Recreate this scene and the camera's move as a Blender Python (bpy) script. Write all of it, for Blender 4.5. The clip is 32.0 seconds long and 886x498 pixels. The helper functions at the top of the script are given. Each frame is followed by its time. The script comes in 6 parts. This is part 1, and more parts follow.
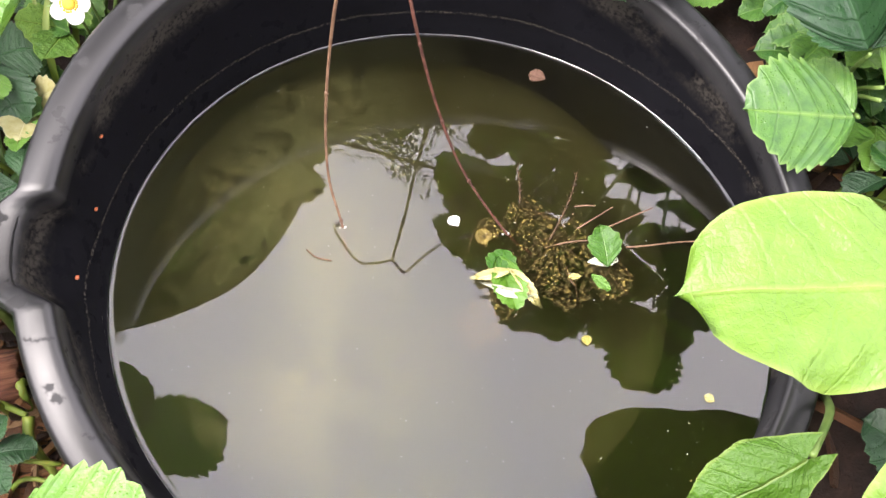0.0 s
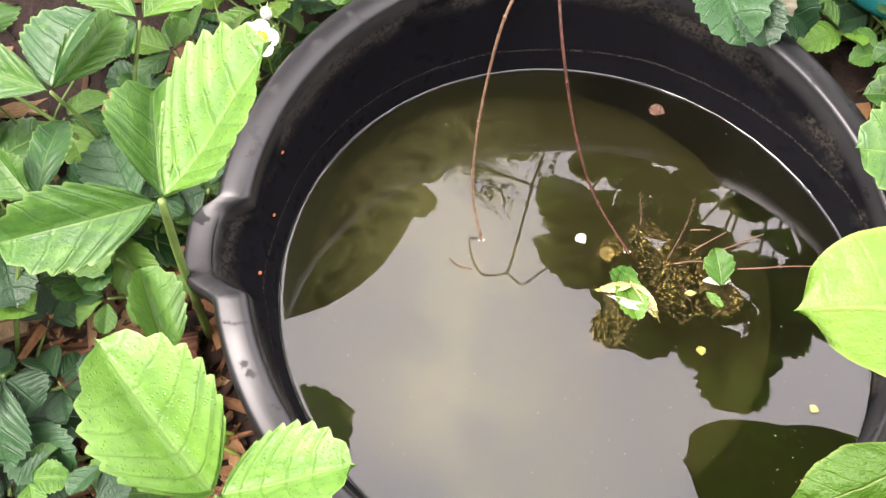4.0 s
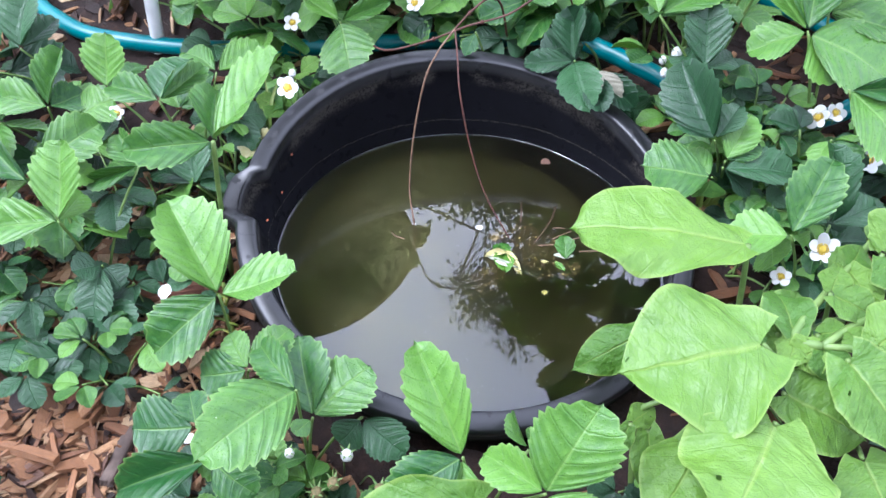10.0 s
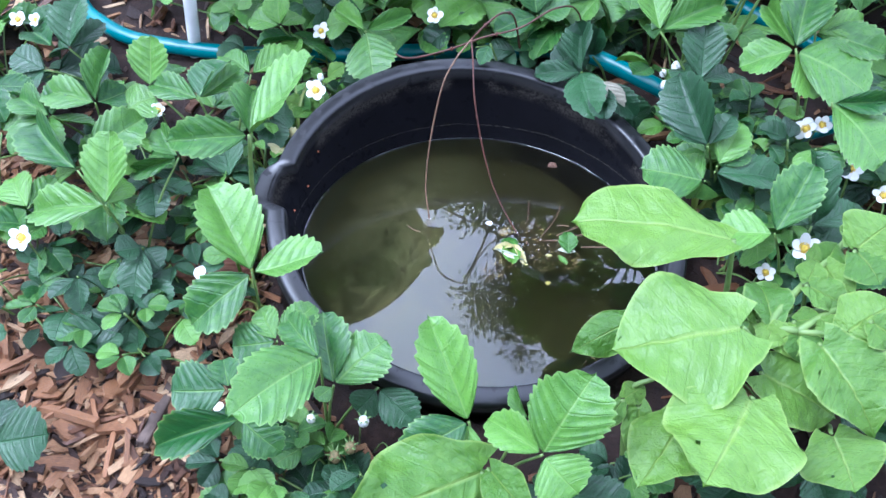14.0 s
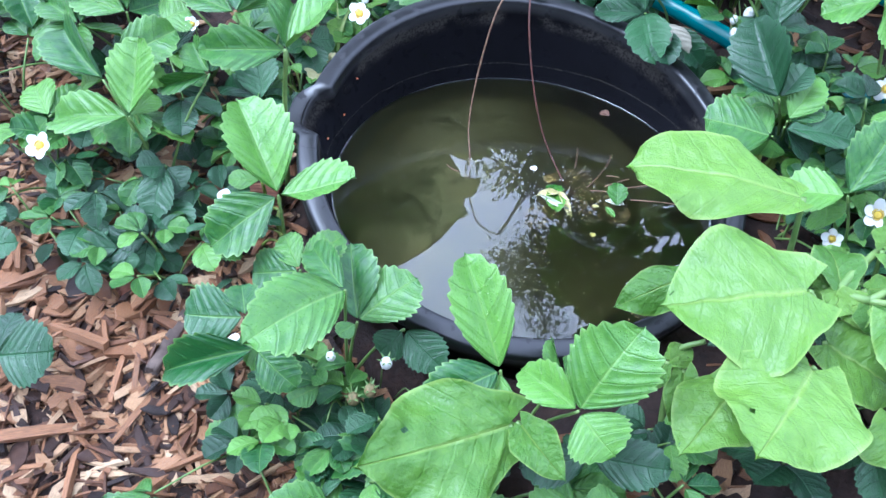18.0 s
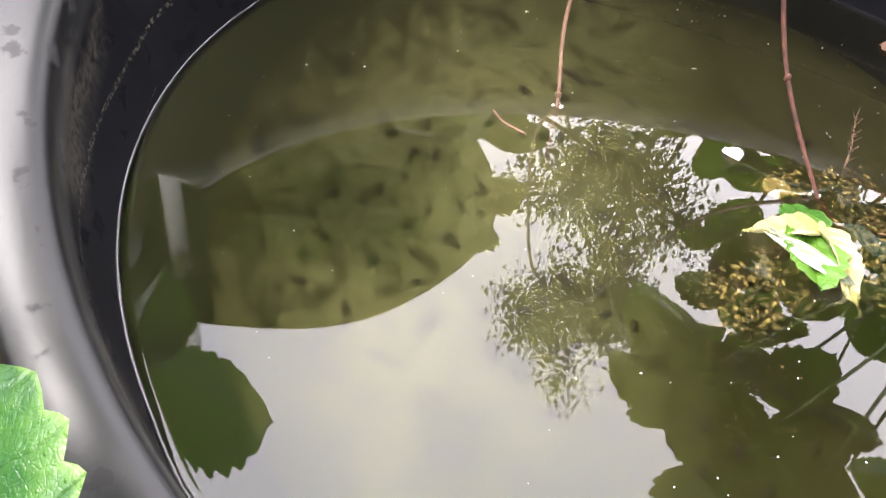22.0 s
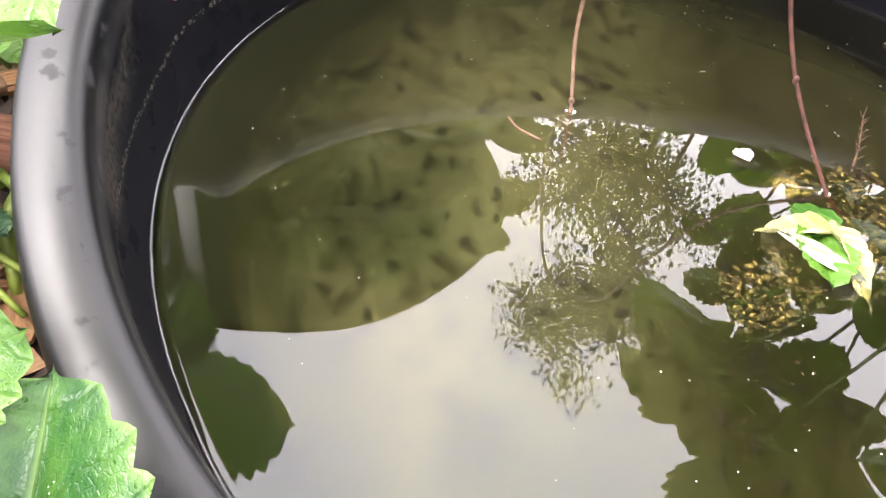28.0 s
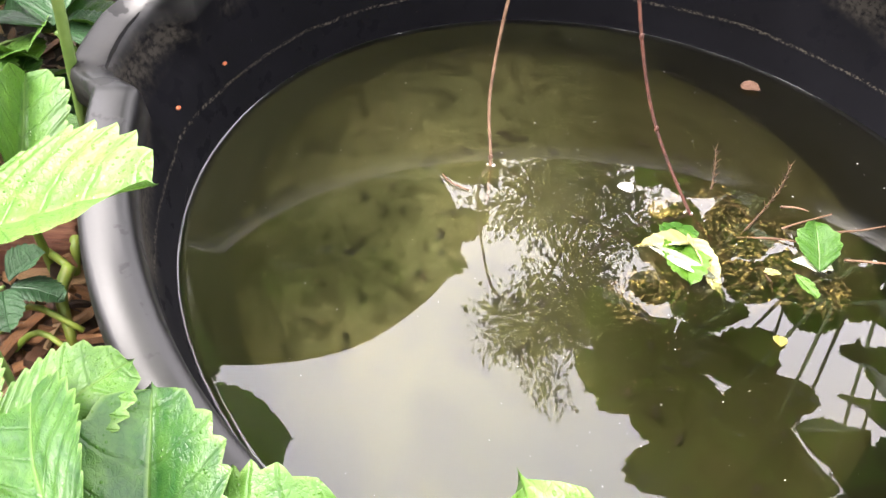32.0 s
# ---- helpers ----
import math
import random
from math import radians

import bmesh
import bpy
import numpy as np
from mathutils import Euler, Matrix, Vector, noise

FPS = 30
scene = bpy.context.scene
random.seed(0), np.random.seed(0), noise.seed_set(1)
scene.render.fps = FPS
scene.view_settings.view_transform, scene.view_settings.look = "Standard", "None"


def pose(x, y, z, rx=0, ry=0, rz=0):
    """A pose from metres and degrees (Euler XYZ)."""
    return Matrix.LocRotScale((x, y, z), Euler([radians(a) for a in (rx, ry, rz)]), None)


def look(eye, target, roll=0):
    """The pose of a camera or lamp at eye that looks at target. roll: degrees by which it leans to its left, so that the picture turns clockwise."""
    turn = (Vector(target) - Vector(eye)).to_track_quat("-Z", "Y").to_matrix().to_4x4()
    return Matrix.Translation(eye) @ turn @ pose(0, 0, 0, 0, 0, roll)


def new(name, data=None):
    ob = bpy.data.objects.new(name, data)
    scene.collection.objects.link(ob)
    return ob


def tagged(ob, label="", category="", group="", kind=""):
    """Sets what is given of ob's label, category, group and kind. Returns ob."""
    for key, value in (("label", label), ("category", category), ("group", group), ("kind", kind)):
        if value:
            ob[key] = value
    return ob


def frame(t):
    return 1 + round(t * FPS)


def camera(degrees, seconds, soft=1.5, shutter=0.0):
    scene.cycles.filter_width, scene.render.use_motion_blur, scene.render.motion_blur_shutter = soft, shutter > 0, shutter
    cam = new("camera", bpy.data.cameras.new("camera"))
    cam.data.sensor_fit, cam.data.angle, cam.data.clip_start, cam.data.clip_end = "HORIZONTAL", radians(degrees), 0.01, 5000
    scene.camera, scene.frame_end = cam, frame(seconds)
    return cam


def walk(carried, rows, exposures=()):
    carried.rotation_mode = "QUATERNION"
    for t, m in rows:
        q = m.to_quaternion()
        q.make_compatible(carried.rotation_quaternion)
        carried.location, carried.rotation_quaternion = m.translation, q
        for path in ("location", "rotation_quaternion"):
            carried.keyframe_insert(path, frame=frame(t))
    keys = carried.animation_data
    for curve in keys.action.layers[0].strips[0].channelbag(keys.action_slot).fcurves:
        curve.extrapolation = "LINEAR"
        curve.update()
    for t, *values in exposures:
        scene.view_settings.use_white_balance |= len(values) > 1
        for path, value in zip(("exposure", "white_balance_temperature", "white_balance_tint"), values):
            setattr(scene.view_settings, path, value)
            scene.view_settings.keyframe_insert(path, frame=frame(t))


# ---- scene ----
cam = camera(53.68, 32.0)
ROWS = [
    (0.0, 0.0054, -0.2328, 0.5157, 30.11, -2.69, 6.99),
    (0.5, -0.0134, -0.2352, 0.5297, 30.41, -1.53, 8.10),
    (1.0, -0.0187, -0.2424, 0.5332, 30.42, -1.22, 8.54),
    (1.5, -0.0183, -0.2465, 0.5539, 30.38, -0.90, 8.60),
    (2.0, -0.0146, -0.2499, 0.5683, 30.93, -0.78, 9.65),
    (2.5, -0.0130, -0.2565, 0.5735, 31.55, -0.73, 10.86),
    (3.0, -0.0262, -0.2732, 0.5711, 31.44, -0.74, 11.18),
    (3.5, -0.0305, -0.2741, 0.5628, 31.40, -0.30, 11.27),
    (5.5, -0.0303, -0.2746, 0.5706, 31.19, -0.22, 11.85),
    (6.0, -0.0305, -0.2766, 0.5792, 31.31, 0.57, 12.37),
    (6.5, 0.0098, -0.2926, 0.6330, 31.76, 1.60, 18.04),
    (7.0, 0.0279, -0.3154, 0.6171, 32.64, 3.29, 23.49),
    (7.5, 0.0440, -0.3218, 0.5780, 38.84, 0.70, 23.69),
    (8.0, 0.0688, -0.4367, 0.6080, 43.96, -0.80, 20.77),
    (8.5, 0.1106, -0.5109, 0.6490, 43.60, 0.46, 19.23),
    (9.0, 0.1270, -0.5381, 0.6704, 43.52, 0.71, 18.08),
    (9.5, 0.1404, -0.5459, 0.6859, 43.94, 0.56, 17.35),
    (10.0, 0.1455, -0.5606, 0.6818, 44.56, -0.04, 17.16),
    (10.5, 0.1512, -0.5857, 0.6952, 45.11, -0.09, 17.25),
    (11.0, 0.1647, -0.5892, 0.7057, 45.65, -0.09, 17.10),
    (11.5, 0.1581, -0.5932, 0.7000, 45.79, -0.48, 17.03),
    (12.0, 0.1580, -0.5925, 0.7101, 45.81, -0.55, 17.37),
    (12.5, 0.1571, -0.5991, 0.7132, 45.87, -0.58, 17.85),
    (13.0, 0.1600, -0.6098, 0.7159, 45.83, -0.41, 18.13),
    (13.5, 0.1602, -0.6175, 0.7157, 45.74, -0.58, 18.63),
    (14.0, 0.1635, -0.6234, 0.7131, 45.63, -0.61, 18.70),
    (14.5, 0.1654, -0.6306, 0.7125, 45.31, -0.45, 18.72),
    (16.5, 0.1574, -0.6369, 0.7085, 45.50, -1.10, 19.72),
    (17.0, 0.1584, -0.6321, 0.6961, 44.94, -1.02, 19.71),
    (17.5, 0.1525, -0.6232, 0.6876, 44.44, -0.97, 20.09),
    (18.0, 0.1500, -0.6072, 0.6553, 43.52, -2.27, 22.98),
    (18.5, 0.1323, -0.4959, 0.5401, 42.90, -4.28, 28.31),
    (19.0, 0.0841, -0.3674, 0.4165, 41.94, -5.68, 31.78),
    (19.5, 0.0401, -0.2893, 0.3409, 43.40, -5.78, 32.77),
    (20.0, 0.0136, -0.2626, 0.2993, 44.33, -5.64, 33.13),
    (20.5, -0.0008, -0.2395, 0.2849, 43.64, -5.83, 32.70),
    (21.0, -0.0155, -0.2337, 0.2745, 43.00, -6.35, 32.21),
    (21.5, -0.0069, -0.2280, 0.2764, 42.91, -6.79, 30.26),
    (22.0, 0.0022, -0.2342, 0.2726, 44.13, -7.27, 28.52),
    (22.5, 0.0012, -0.2383, 0.2809, 44.06, -7.69, 26.92),
    (23.0, 0.0033, -0.2411, 0.2841, 44.55, -7.42, 25.94),
    (23.5, 0.0053, -0.2446, 0.2853, 44.59, -7.26, 25.33),
    (24.0, 0.0050, -0.2495, 0.2914, 44.72, -7.24, 24.73),
    (24.5, -0.0004, -0.2555, 0.2964, 44.53, -7.14, 23.75),
    (26.5, -0.0026, -0.2373, 0.2886, 43.96, -6.81, 26.39),
    (27.0, -0.0025, -0.2396, 0.2872, 44.22, -5.98, 27.88),
    (27.5, 0.0017, -0.2399, 0.2770, 44.28, -5.79, 28.29),
    (28.0, -0.0014, -0.2406, 0.2790, 44.13, -6.28, 27.88),
    (28.5, 0.0019, -0.2355, 0.2809, 44.48, -5.77, 27.28),
    (29.0, 0.0072, -0.2476, 0.2906, 44.89, -5.09, 26.93),
    (29.5, 0.0056, -0.2636, 0.3085, 44.68, -4.27, 25.73),
    (30.0, 0.0052, -0.2683, 0.3102, 44.93, -4.14, 24.83),
    (30.5, 0.0145, -0.2643, 0.3133, 44.76, -3.92, 24.09),
    (31.0, 0.0152, -0.2676, 0.3251, 44.76, -3.88, 23.98),
    (31.5, 0.0211, -0.2825, 0.3362, 45.86, -3.90, 23.57),
    (32.0, 0.0270, -0.2925, 0.3450, 46.01, -3.94, 23.07),
]
LIGHT = [(0.0, 2.3, 6650, 18), (6.0, 2.35, 7000, 20), (7.8, 2.22, 6900, 18), (9.0, 2.0, 5850, 17), (13.0, 1.9, 4900, 16), (17.5, 2.0, 4750, 14), (19.0, 2.0, 4900, 10), (20.0, 2.5, 6450, 15), (26.0, 2.62, 6600, 16), (32.0, 2.70, 6700, 15)]
walk(cam, [(t, pose(*p)) for t, *p in ROWS], LIGHT)

# ---- world and light: a bright overcast sky with a soft high sun ----
SUN_EL, SUN_AZ = radians(58), radians(238)
world = bpy.data.worlds.new("sky")
scene.world = world
world.use_nodes = True
wn, wl = world.node_tree.nodes, world.node_tree.links
wn.clear()
sky = wn.new("ShaderNodeTexSky")
sky.sky_type, sky.sun_disc, sky.sun_elevation, sky.sun_rotation = "NISHITA", False, SUN_EL, SUN_AZ
cloud = wn.new("ShaderNodeTexNoise")
cloud.inputs["Scale"].default_value, cloud.inputs["Detail"].default_value = 2.2, 5.0
ramp = wn.new("ShaderNodeValToRGB")
ramp.color_ramp.elements[0].position, ramp.color_ramp.elements[0].color = 0.30, (7.7, 7.7, 8.5, 1)
ramp.color_ramp.elements[1].position, ramp.color_ramp.elements[1].color = 0.72, (10.3, 9.8, 9.6, 1)
wcoord = wn.new("ShaderNodeTexCoord")
wmix = wn.new("ShaderNodeMix")
wmix.data_type = "RGBA"
wmix.inputs["Factor"].default_value = 0.88
back = wn.new("ShaderNodeBackground")
back.inputs["Strength"].default_value = 0.107
wout = wn.new("ShaderNodeOutputWorld")
wl.new(wcoord.outputs["Generated"], cloud.inputs["Vector"])
wl.new(cloud.outputs["Fac"], ramp.inputs["Fac"])
wl.new(sky.outputs["Color"], wmix.inputs["A"])
wl.new(ramp.outputs["Color"], wmix.inputs["B"])
wl.new(wmix.outputs["Result"], back.inputs["Color"])
wl.new(back.outputs["Background"], wout.inputs["Surface"])
sun_data = bpy.data.lights.new("sun", "SUN")
sun_data.energy, sun_data.angle, sun_data.color = 1.6, radians(34), (1.0, 0.97, 0.92)
sun = new("sun", sun_data)
sun.matrix_basis = look((0, 0, 0), (math.sin(SUN_AZ) * math.cos(SUN_EL) * -1, -math.cos(SUN_AZ) * math.cos(SUN_EL), -math.sin(SUN_EL)))

# ---- helpers for meshes and materials ----
def mesh_of(name, bm, smooth=True):
    me = bpy.data.meshes.new(name)
    bm.to_mesh(me)
    bm.free()
    if smooth:
        me.polygons.foreach_set("use_smooth", [True] * len(me.polygons))
    return me

def part(name, bm, material, parent=None, label="", smooth=True):
    me = bm if isinstance(bm, bpy.types.Mesh) else mesh_of(name, bm, smooth)
    if material and not me.materials:
        me.materials.append(material)
    ob = new(name, me)
    ob.parent = parent
    return tagged(ob, label)

def thing(name, place, label, category, group="", turn=0.0):
    ob = new(name)
    ob.empty_display_size = 0.02
    ob.matrix_basis = pose(*place, 0, 0, turn)
    return tagged(ob, label, category, group)

def material(name, rough=0.5, **given):
    m = bpy.data.materials.new(name)
    m.use_nodes = True
    b = m.node_tree.nodes["Principled BSDF"]
    b.inputs["Roughness"].default_value = rough
    for key, value in given.items():
        b.inputs[key.replace("_", " ")].default_value = value
    return m, m.node_tree.nodes, m.node_tree.links, b

def node(nodes, kind, **values):
    n = nodes.new(kind)
    for key, value in values.items():
        n.inputs[key.replace("_", " ")].default_value = value
    return n

def colours(nodes, fac, *stops):
    r = nodes.new("ShaderNodeValToRGB")
    while len(r.color_ramp.elements) < len(stops):
        r.color_ramp.elements.new(0.5)
    for e, (p, c) in zip(r.color_ramp.elements, stops):
        e.position, e.color = p, (*c, 1)
    nodes.id_data.links.new(fac, r.inputs["Fac"])
    return r.outputs["Color"]

def math_node(nodes, op, a, b=0.0, c=0.0):
    n = nodes.new("ShaderNodeMath")
    n.operation = op
    for i, v in enumerate((a, b, c)):
        if isinstance(v, (int, float)):
            n.inputs[i].default_value = v
        else:
            nodes.id_data.links.new(v, n.inputs[i])
    return n.outputs[0]

def mix_colour(nodes, fac, a, b, blend="MIX"):
    n = nodes.new("ShaderNodeMix")
    n.data_type, n.blend_type = "RGBA", blend
    for key, v in (("Factor", fac), ("A", a), ("B", b)):
        if isinstance(v, (int, float, tuple)):
            n.inputs[key].default_value = v
        else:
            nodes.id_data.links.new(v, n.inputs[key])
    return n.outputs["Result"]

def bump(nodes, links, bsdf, height, strength=0.4, distance=0.002):
    n = node(nodes, "ShaderNodeBump", Strength=strength, Distance=distance)
    links.new(height, n.inputs["Height"])
    links.new(n.outputs["Normal"], bsdf.inputs["Normal"])

def tube(points, radius, sides=7, taper=1.0, caps=True):
    """A bent round rod through the points, thinning to taper times its radius."""
    bm = bmesh.new()
    pts = [Vector(p) for p in points]
    rings, n = [], len(pts)
    side = None
    for i, p in enumerate(pts):
        ahead = (pts[min(i + 1, n - 1)] - pts[max(i - 1, 0)]).normalized()
        if side is None:
            side = ahead.orthogonal().normalized()
        side = (side - ahead * side.dot(ahead)).normalized()
        other = ahead.cross(side)
        r = radius * (1 + (taper - 1) * i / (n - 1))
        rings.append([bm.verts.new(p + r * (math.cos(a) * side + math.sin(a) * other)) for a in (2 * math.pi * k / sides for k in range(sides))])
    for a, b in zip(rings, rings[1:]):
        for k in range(sides):
            bm.faces.new((a[k], a[(k + 1) % sides], b[(k + 1) % sides], b[k]))
    if caps:
        bm.faces.new(rings[0][::-1])
        bm.faces.new(rings[-1])
    return bm

def curve_points(points, steps=6):
    """Points of a smooth line through the given ones."""
    p = [Vector(q) for q in points]
    p = [2 * p[0] - p[1]] + p + [2 * p[-1] - p[-2]]
    out = []
    for a, b, c, d in zip(p, p[1:], p[2:], p[3:]):
        for k in range(steps):
            t = k / steps
            out.append(0.5 * (2 * b + (c - a) * t + (2 * a - 5 * b + 4 * c - d) * t * t + (3 * b - a - 3 * c + d) * t ** 3))
    return out + [p[-2]]

# ---- materials ----
plastic, n, l, b = material("black_plastic", 0.34)
tc = n.new("ShaderNodeTexCoord")
no = node(n, "ShaderNodeTexNoise", Scale=18.0, Detail=8.0, Roughness=0.65)
l.new(tc.outputs["Object"], no.inputs["Vector"])
fi = node(n, "ShaderNodeTexNoise", Scale=420.0, Detail=3.0)
l.new(tc.outputs["Object"], fi.inputs["Vector"])
plain = colours(n, no.outputs["Fac"], (0.35, (0.0021, 0.0021, 0.0030)), (0.75, (0.0039, 0.0039, 0.0054)))
# dried mud and lime left in a band under the rim and in patches
sep = n.new("ShaderNodeSeparateXYZ")
l.new(tc.outputs["Object"], sep.inputs[0])
band = math_node(n, "MAXIMUM", 0.0, math_node(n, "SUBTRACT", 1.0, math_node(n, "MULTIPLY", math_node(n, "ABSOLUTE", math_node(n, "ADD", sep.outputs["Z"], 0.020)), 75.0)))
patch = math_node(n, "MAXIMUM", 0.0, math_node(n, "MULTIPLY", math_node(n, "SUBTRACT", no.outputs["Fac"], 0.47), 9.0))
dirt = n.new("ShaderNodeClamp")
l.new(math_node(n, "MULTIPLY", math_node(n, "MULTIPLY", band, patch), math_node(n, "MULTIPLY_ADD", fi.outputs["Fac"], 2.4, -0.75)), dirt.inputs[0])
speck = math_node(n, "GREATER_THAN", fi.outputs["Fac"], 0.755)
place = n.new("ShaderNodeSeparateXYZ")
l.new(n.new("ShaderNodeNewGeometry").outputs["Position"], place.inputs[0])
# a broken line of lime where the water once stood higher
crust = node(n, "ShaderNodeTexNoise", Scale=900.0, Detail=2.0)
l.new(tc.outputs["Object"], crust.inputs["Vector"])
level = math_node(n, "ABSOLUTE", math_node(n, "ADD", math_node(n, "SUBTRACT", place.outputs["Z"], 0.1105), math_node(n, "MULTIPLY_ADD", no.outputs["Fac"], 0.006, -0.003)))
lime = math_node(n, "MULTIPLY", math_node(n, "LESS_THAN", level, 0.0008), math_node(n, "GREATER_THAN", crust.outputs["Fac"], 0.53))
dirt_all = math_node(n, "MAXIMUM", math_node(n, "MAXIMUM", math_node(n, "MINIMUM", dirt.outputs[0], 0.42), math_node(n, "MULTIPLY", lime, 0.6)), math_node(n, "MULTIPLY", speck, 0.22))
slime = n.new("ShaderNodeClamp")
l.new(math_node(n, "MULTIPLY", math_node(n, "SUBTRACT", 0.0885, place.outputs["Z"]), 260.0), slime.inputs[0])
# algae on the wall under water, its tone darker away from the lip
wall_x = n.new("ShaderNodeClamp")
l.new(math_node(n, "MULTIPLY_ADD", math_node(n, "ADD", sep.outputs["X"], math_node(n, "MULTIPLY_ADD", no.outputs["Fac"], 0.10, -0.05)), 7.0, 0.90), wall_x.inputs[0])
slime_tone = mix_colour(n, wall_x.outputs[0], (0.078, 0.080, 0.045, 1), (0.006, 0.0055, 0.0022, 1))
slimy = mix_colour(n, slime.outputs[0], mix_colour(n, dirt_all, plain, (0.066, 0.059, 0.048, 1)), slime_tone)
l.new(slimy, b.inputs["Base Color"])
# the dew on it has dried in ragged patches
dew = node(n, "ShaderNodeTexNoise", Scale=75.0, Detail=4.0, Roughness=0.55)
l.new(tc.outputs["Object"], dew.inputs["Vector"])
dry = colours(n, dew.outputs["Fac"], (0.60, (0.0, 0.0, 0.0)), (0.63, (0.30, 0.30, 0.30)))
gloss = math_node(n, "MULTIPLY_ADD", dirt_all, 0.5, math_node(n, "ADD", dry, math_node(n, "MULTIPLY_ADD", no.outputs["Fac"], 0.16, 0.31)))
# a dull film of dirt covers all but the rolled rim
film = n.new("ShaderNodeClamp")
l.new(math_node(n, "MULTIPLY", math_node(n, "SUBTRACT", -0.006, sep.outputs["Z"]), 90.0), film.inputs[0])
gloss = math_node(n, "MULTIPLY_ADD", film.outputs[0], 0.42, gloss)
l.new(math_node(n, "MULTIPLY_ADD", film.outputs[0], -0.62, 0.69), b.inputs["Specular IOR Level"])
l.new(math_node(n, "MAXIMUM", gloss, math_node(n, "MULTIPLY", slime.outputs[0], 0.9)), b.inputs["Roughness"])
bump(n, l, b, fi.outputs["Fac"], 0.10, 0.0005)

water_m = bpy.data.materials.new("pond_water")
water_m.use_nodes = True
n, l = water_m.node_tree.nodes, water_m.node_tree.links
n.clear()
o = n.new("ShaderNodeOutputMaterial")
mx = n.new("ShaderNodeMixShader")
re_ = node(n, "ShaderNodeBsdfRefraction", Color=(0.85, 0.86, 0.71, 1), Roughness=0.277, IOR=1.33)
# part of what shows through is blurred by the cloudy water
clear_ = node(n, "ShaderNodeBsdfRefraction", Color=(0.85, 0.86, 0.71, 1), Roughness=0.0, IOR=1.33)
cloudy = node(n, "ShaderNodeMixShader", Fac=0.35)
l.new(clear_.outputs[0], cloudy.inputs[1])
l.new(re_.outputs[0], cloudy.inputs[2])
gl = node(n, "ShaderNodeBsdfGlossy", Color=(1, 1, 1, 1), Roughness=0.0)
fr = node(n, "ShaderNodeFresnel", IOR=1.33)
l.new(math_node(n, "MULTIPLY", fr.outputs["Fac"], 3.6), mx.inputs["Fac"])
l.new(cloudy.outputs[0], mx.inputs[1])
l.new(gl.outputs[0], mx.inputs[2])
l.new(mx.outputs[0], o.inputs["Surface"])
rip = node(n, "ShaderNodeTexNoise", Scale=16.0, Detail=1.0)
rb = node(n, "ShaderNodeBump", Strength=0.05, Distance=0.0015)
rc = n.new("ShaderNodeTexCoord")
l.new(rc.outputs["Object"], rip.inputs["Vector"])
l.new(rip.outputs["Fac"], rb.inputs["Height"])
l.new(rb.outputs["Normal"], gl.inputs["Normal"])

silt, n, l, b = material("green_silt", 0.9)
b.inputs["Specular IOR Level"].default_value = 0.06
tc = n.new("ShaderNodeTexCoord")
no = node(n, "ShaderNodeTexNoise", Scale=14.0, Detail=7.0, Roughness=0.6)
sp = node(n, "ShaderNodeTexNoise", Scale=110.0, Detail=4.0)
l.new(tc.outputs["Object"], no.inputs["Vector"])
l.new(tc.outputs["Object"], sp.inputs["Vector"])
base = colours(n, no.outputs["Fac"], (0.34, (0.058, 0.058, 0.028)), (0.50, (0.124, 0.120, 0.062)), (0.68, (0.185, 0.168, 0.086)))
mud = mix_colour(n, colours(n, sp.outputs["Fac"], (0.48, (0, 0, 0)), (0.70, (0.8, 0.8, 0.8))), base, (0.019, 0.016, 0.007, 1))
# the silt thins out raggedly where the base curves up into the wall
flat = n.new("ShaderNodeVectorMath")
flat.operation = "MULTIPLY"
flat.inputs[1].default_value = (1, 1, 0)
l.new(tc.outputs["Object"], flat.inputs[0])
reach = n.new("ShaderNodeVectorMath")
reach.operation = "LENGTH"
l.new(flat.outputs[0], reach.inputs[0])
bare = n.new("ShaderNodeClamp")
l.new(math_node(n, "MULTIPLY", math_node(n, "SUBTRACT", math_node(n, "MULTIPLY_ADD", no.outputs["Fac"], 0.05, reach.outputs["Value"]), 0.182), 22.0), bare.inputs[0])
# the silt turns darker, raggedly, under the weed and away from the lip
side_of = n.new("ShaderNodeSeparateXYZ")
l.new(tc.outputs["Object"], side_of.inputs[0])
dark_side = n.new("ShaderNodeClamp")
l.new(math_node(n, "MULTIPLY", math_node(n, "ADD", math_node(n, "MULTIPLY_ADD", side_of.outputs["Y"], 0.4, side_of.outputs["X"]), math_node(n, "MULTIPLY_ADD", no.outputs["Fac"], 0.09, 0.040)), 8.0), dark_side.inputs[0])
mud = mix_colour(n, math_node(n, "MULTIPLY", dark_side.outputs[0], 0.93), mud, (0.0125, 0.0112, 0.0032, 1))
slime_tone = mix_colour(n, dark_side.outputs[0], (0.078, 0.080, 0.045, 1), (0.006, 0.0055, 0.0022, 1))
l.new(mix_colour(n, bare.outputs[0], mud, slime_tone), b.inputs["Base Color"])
bump(n, l, b, sp.outputs["Fac"], 0.4, 0.001)

soil_m, n, l, b = material("bark_mulch", 0.9)
tc = n.new("ShaderNodeTexCoord")
no = node(n, "ShaderNodeTexNoise", Scale=60.0, Detail=8.0, Roughness=0.7)
l.new(tc.outputs["Object"], no.inputs["Vector"])
l.new(colours(n, no.outputs["Fac"], (0.3, (0.0075, 0.00375, 0.00225)), (0.55, (0.024, 0.0105, 0.006)), (0.75, (0.06, 0.0285, 0.0165))), b.inputs["Base Color"])
bump(n, l, b, no.outputs["Fac"], 1.0, 0.008)

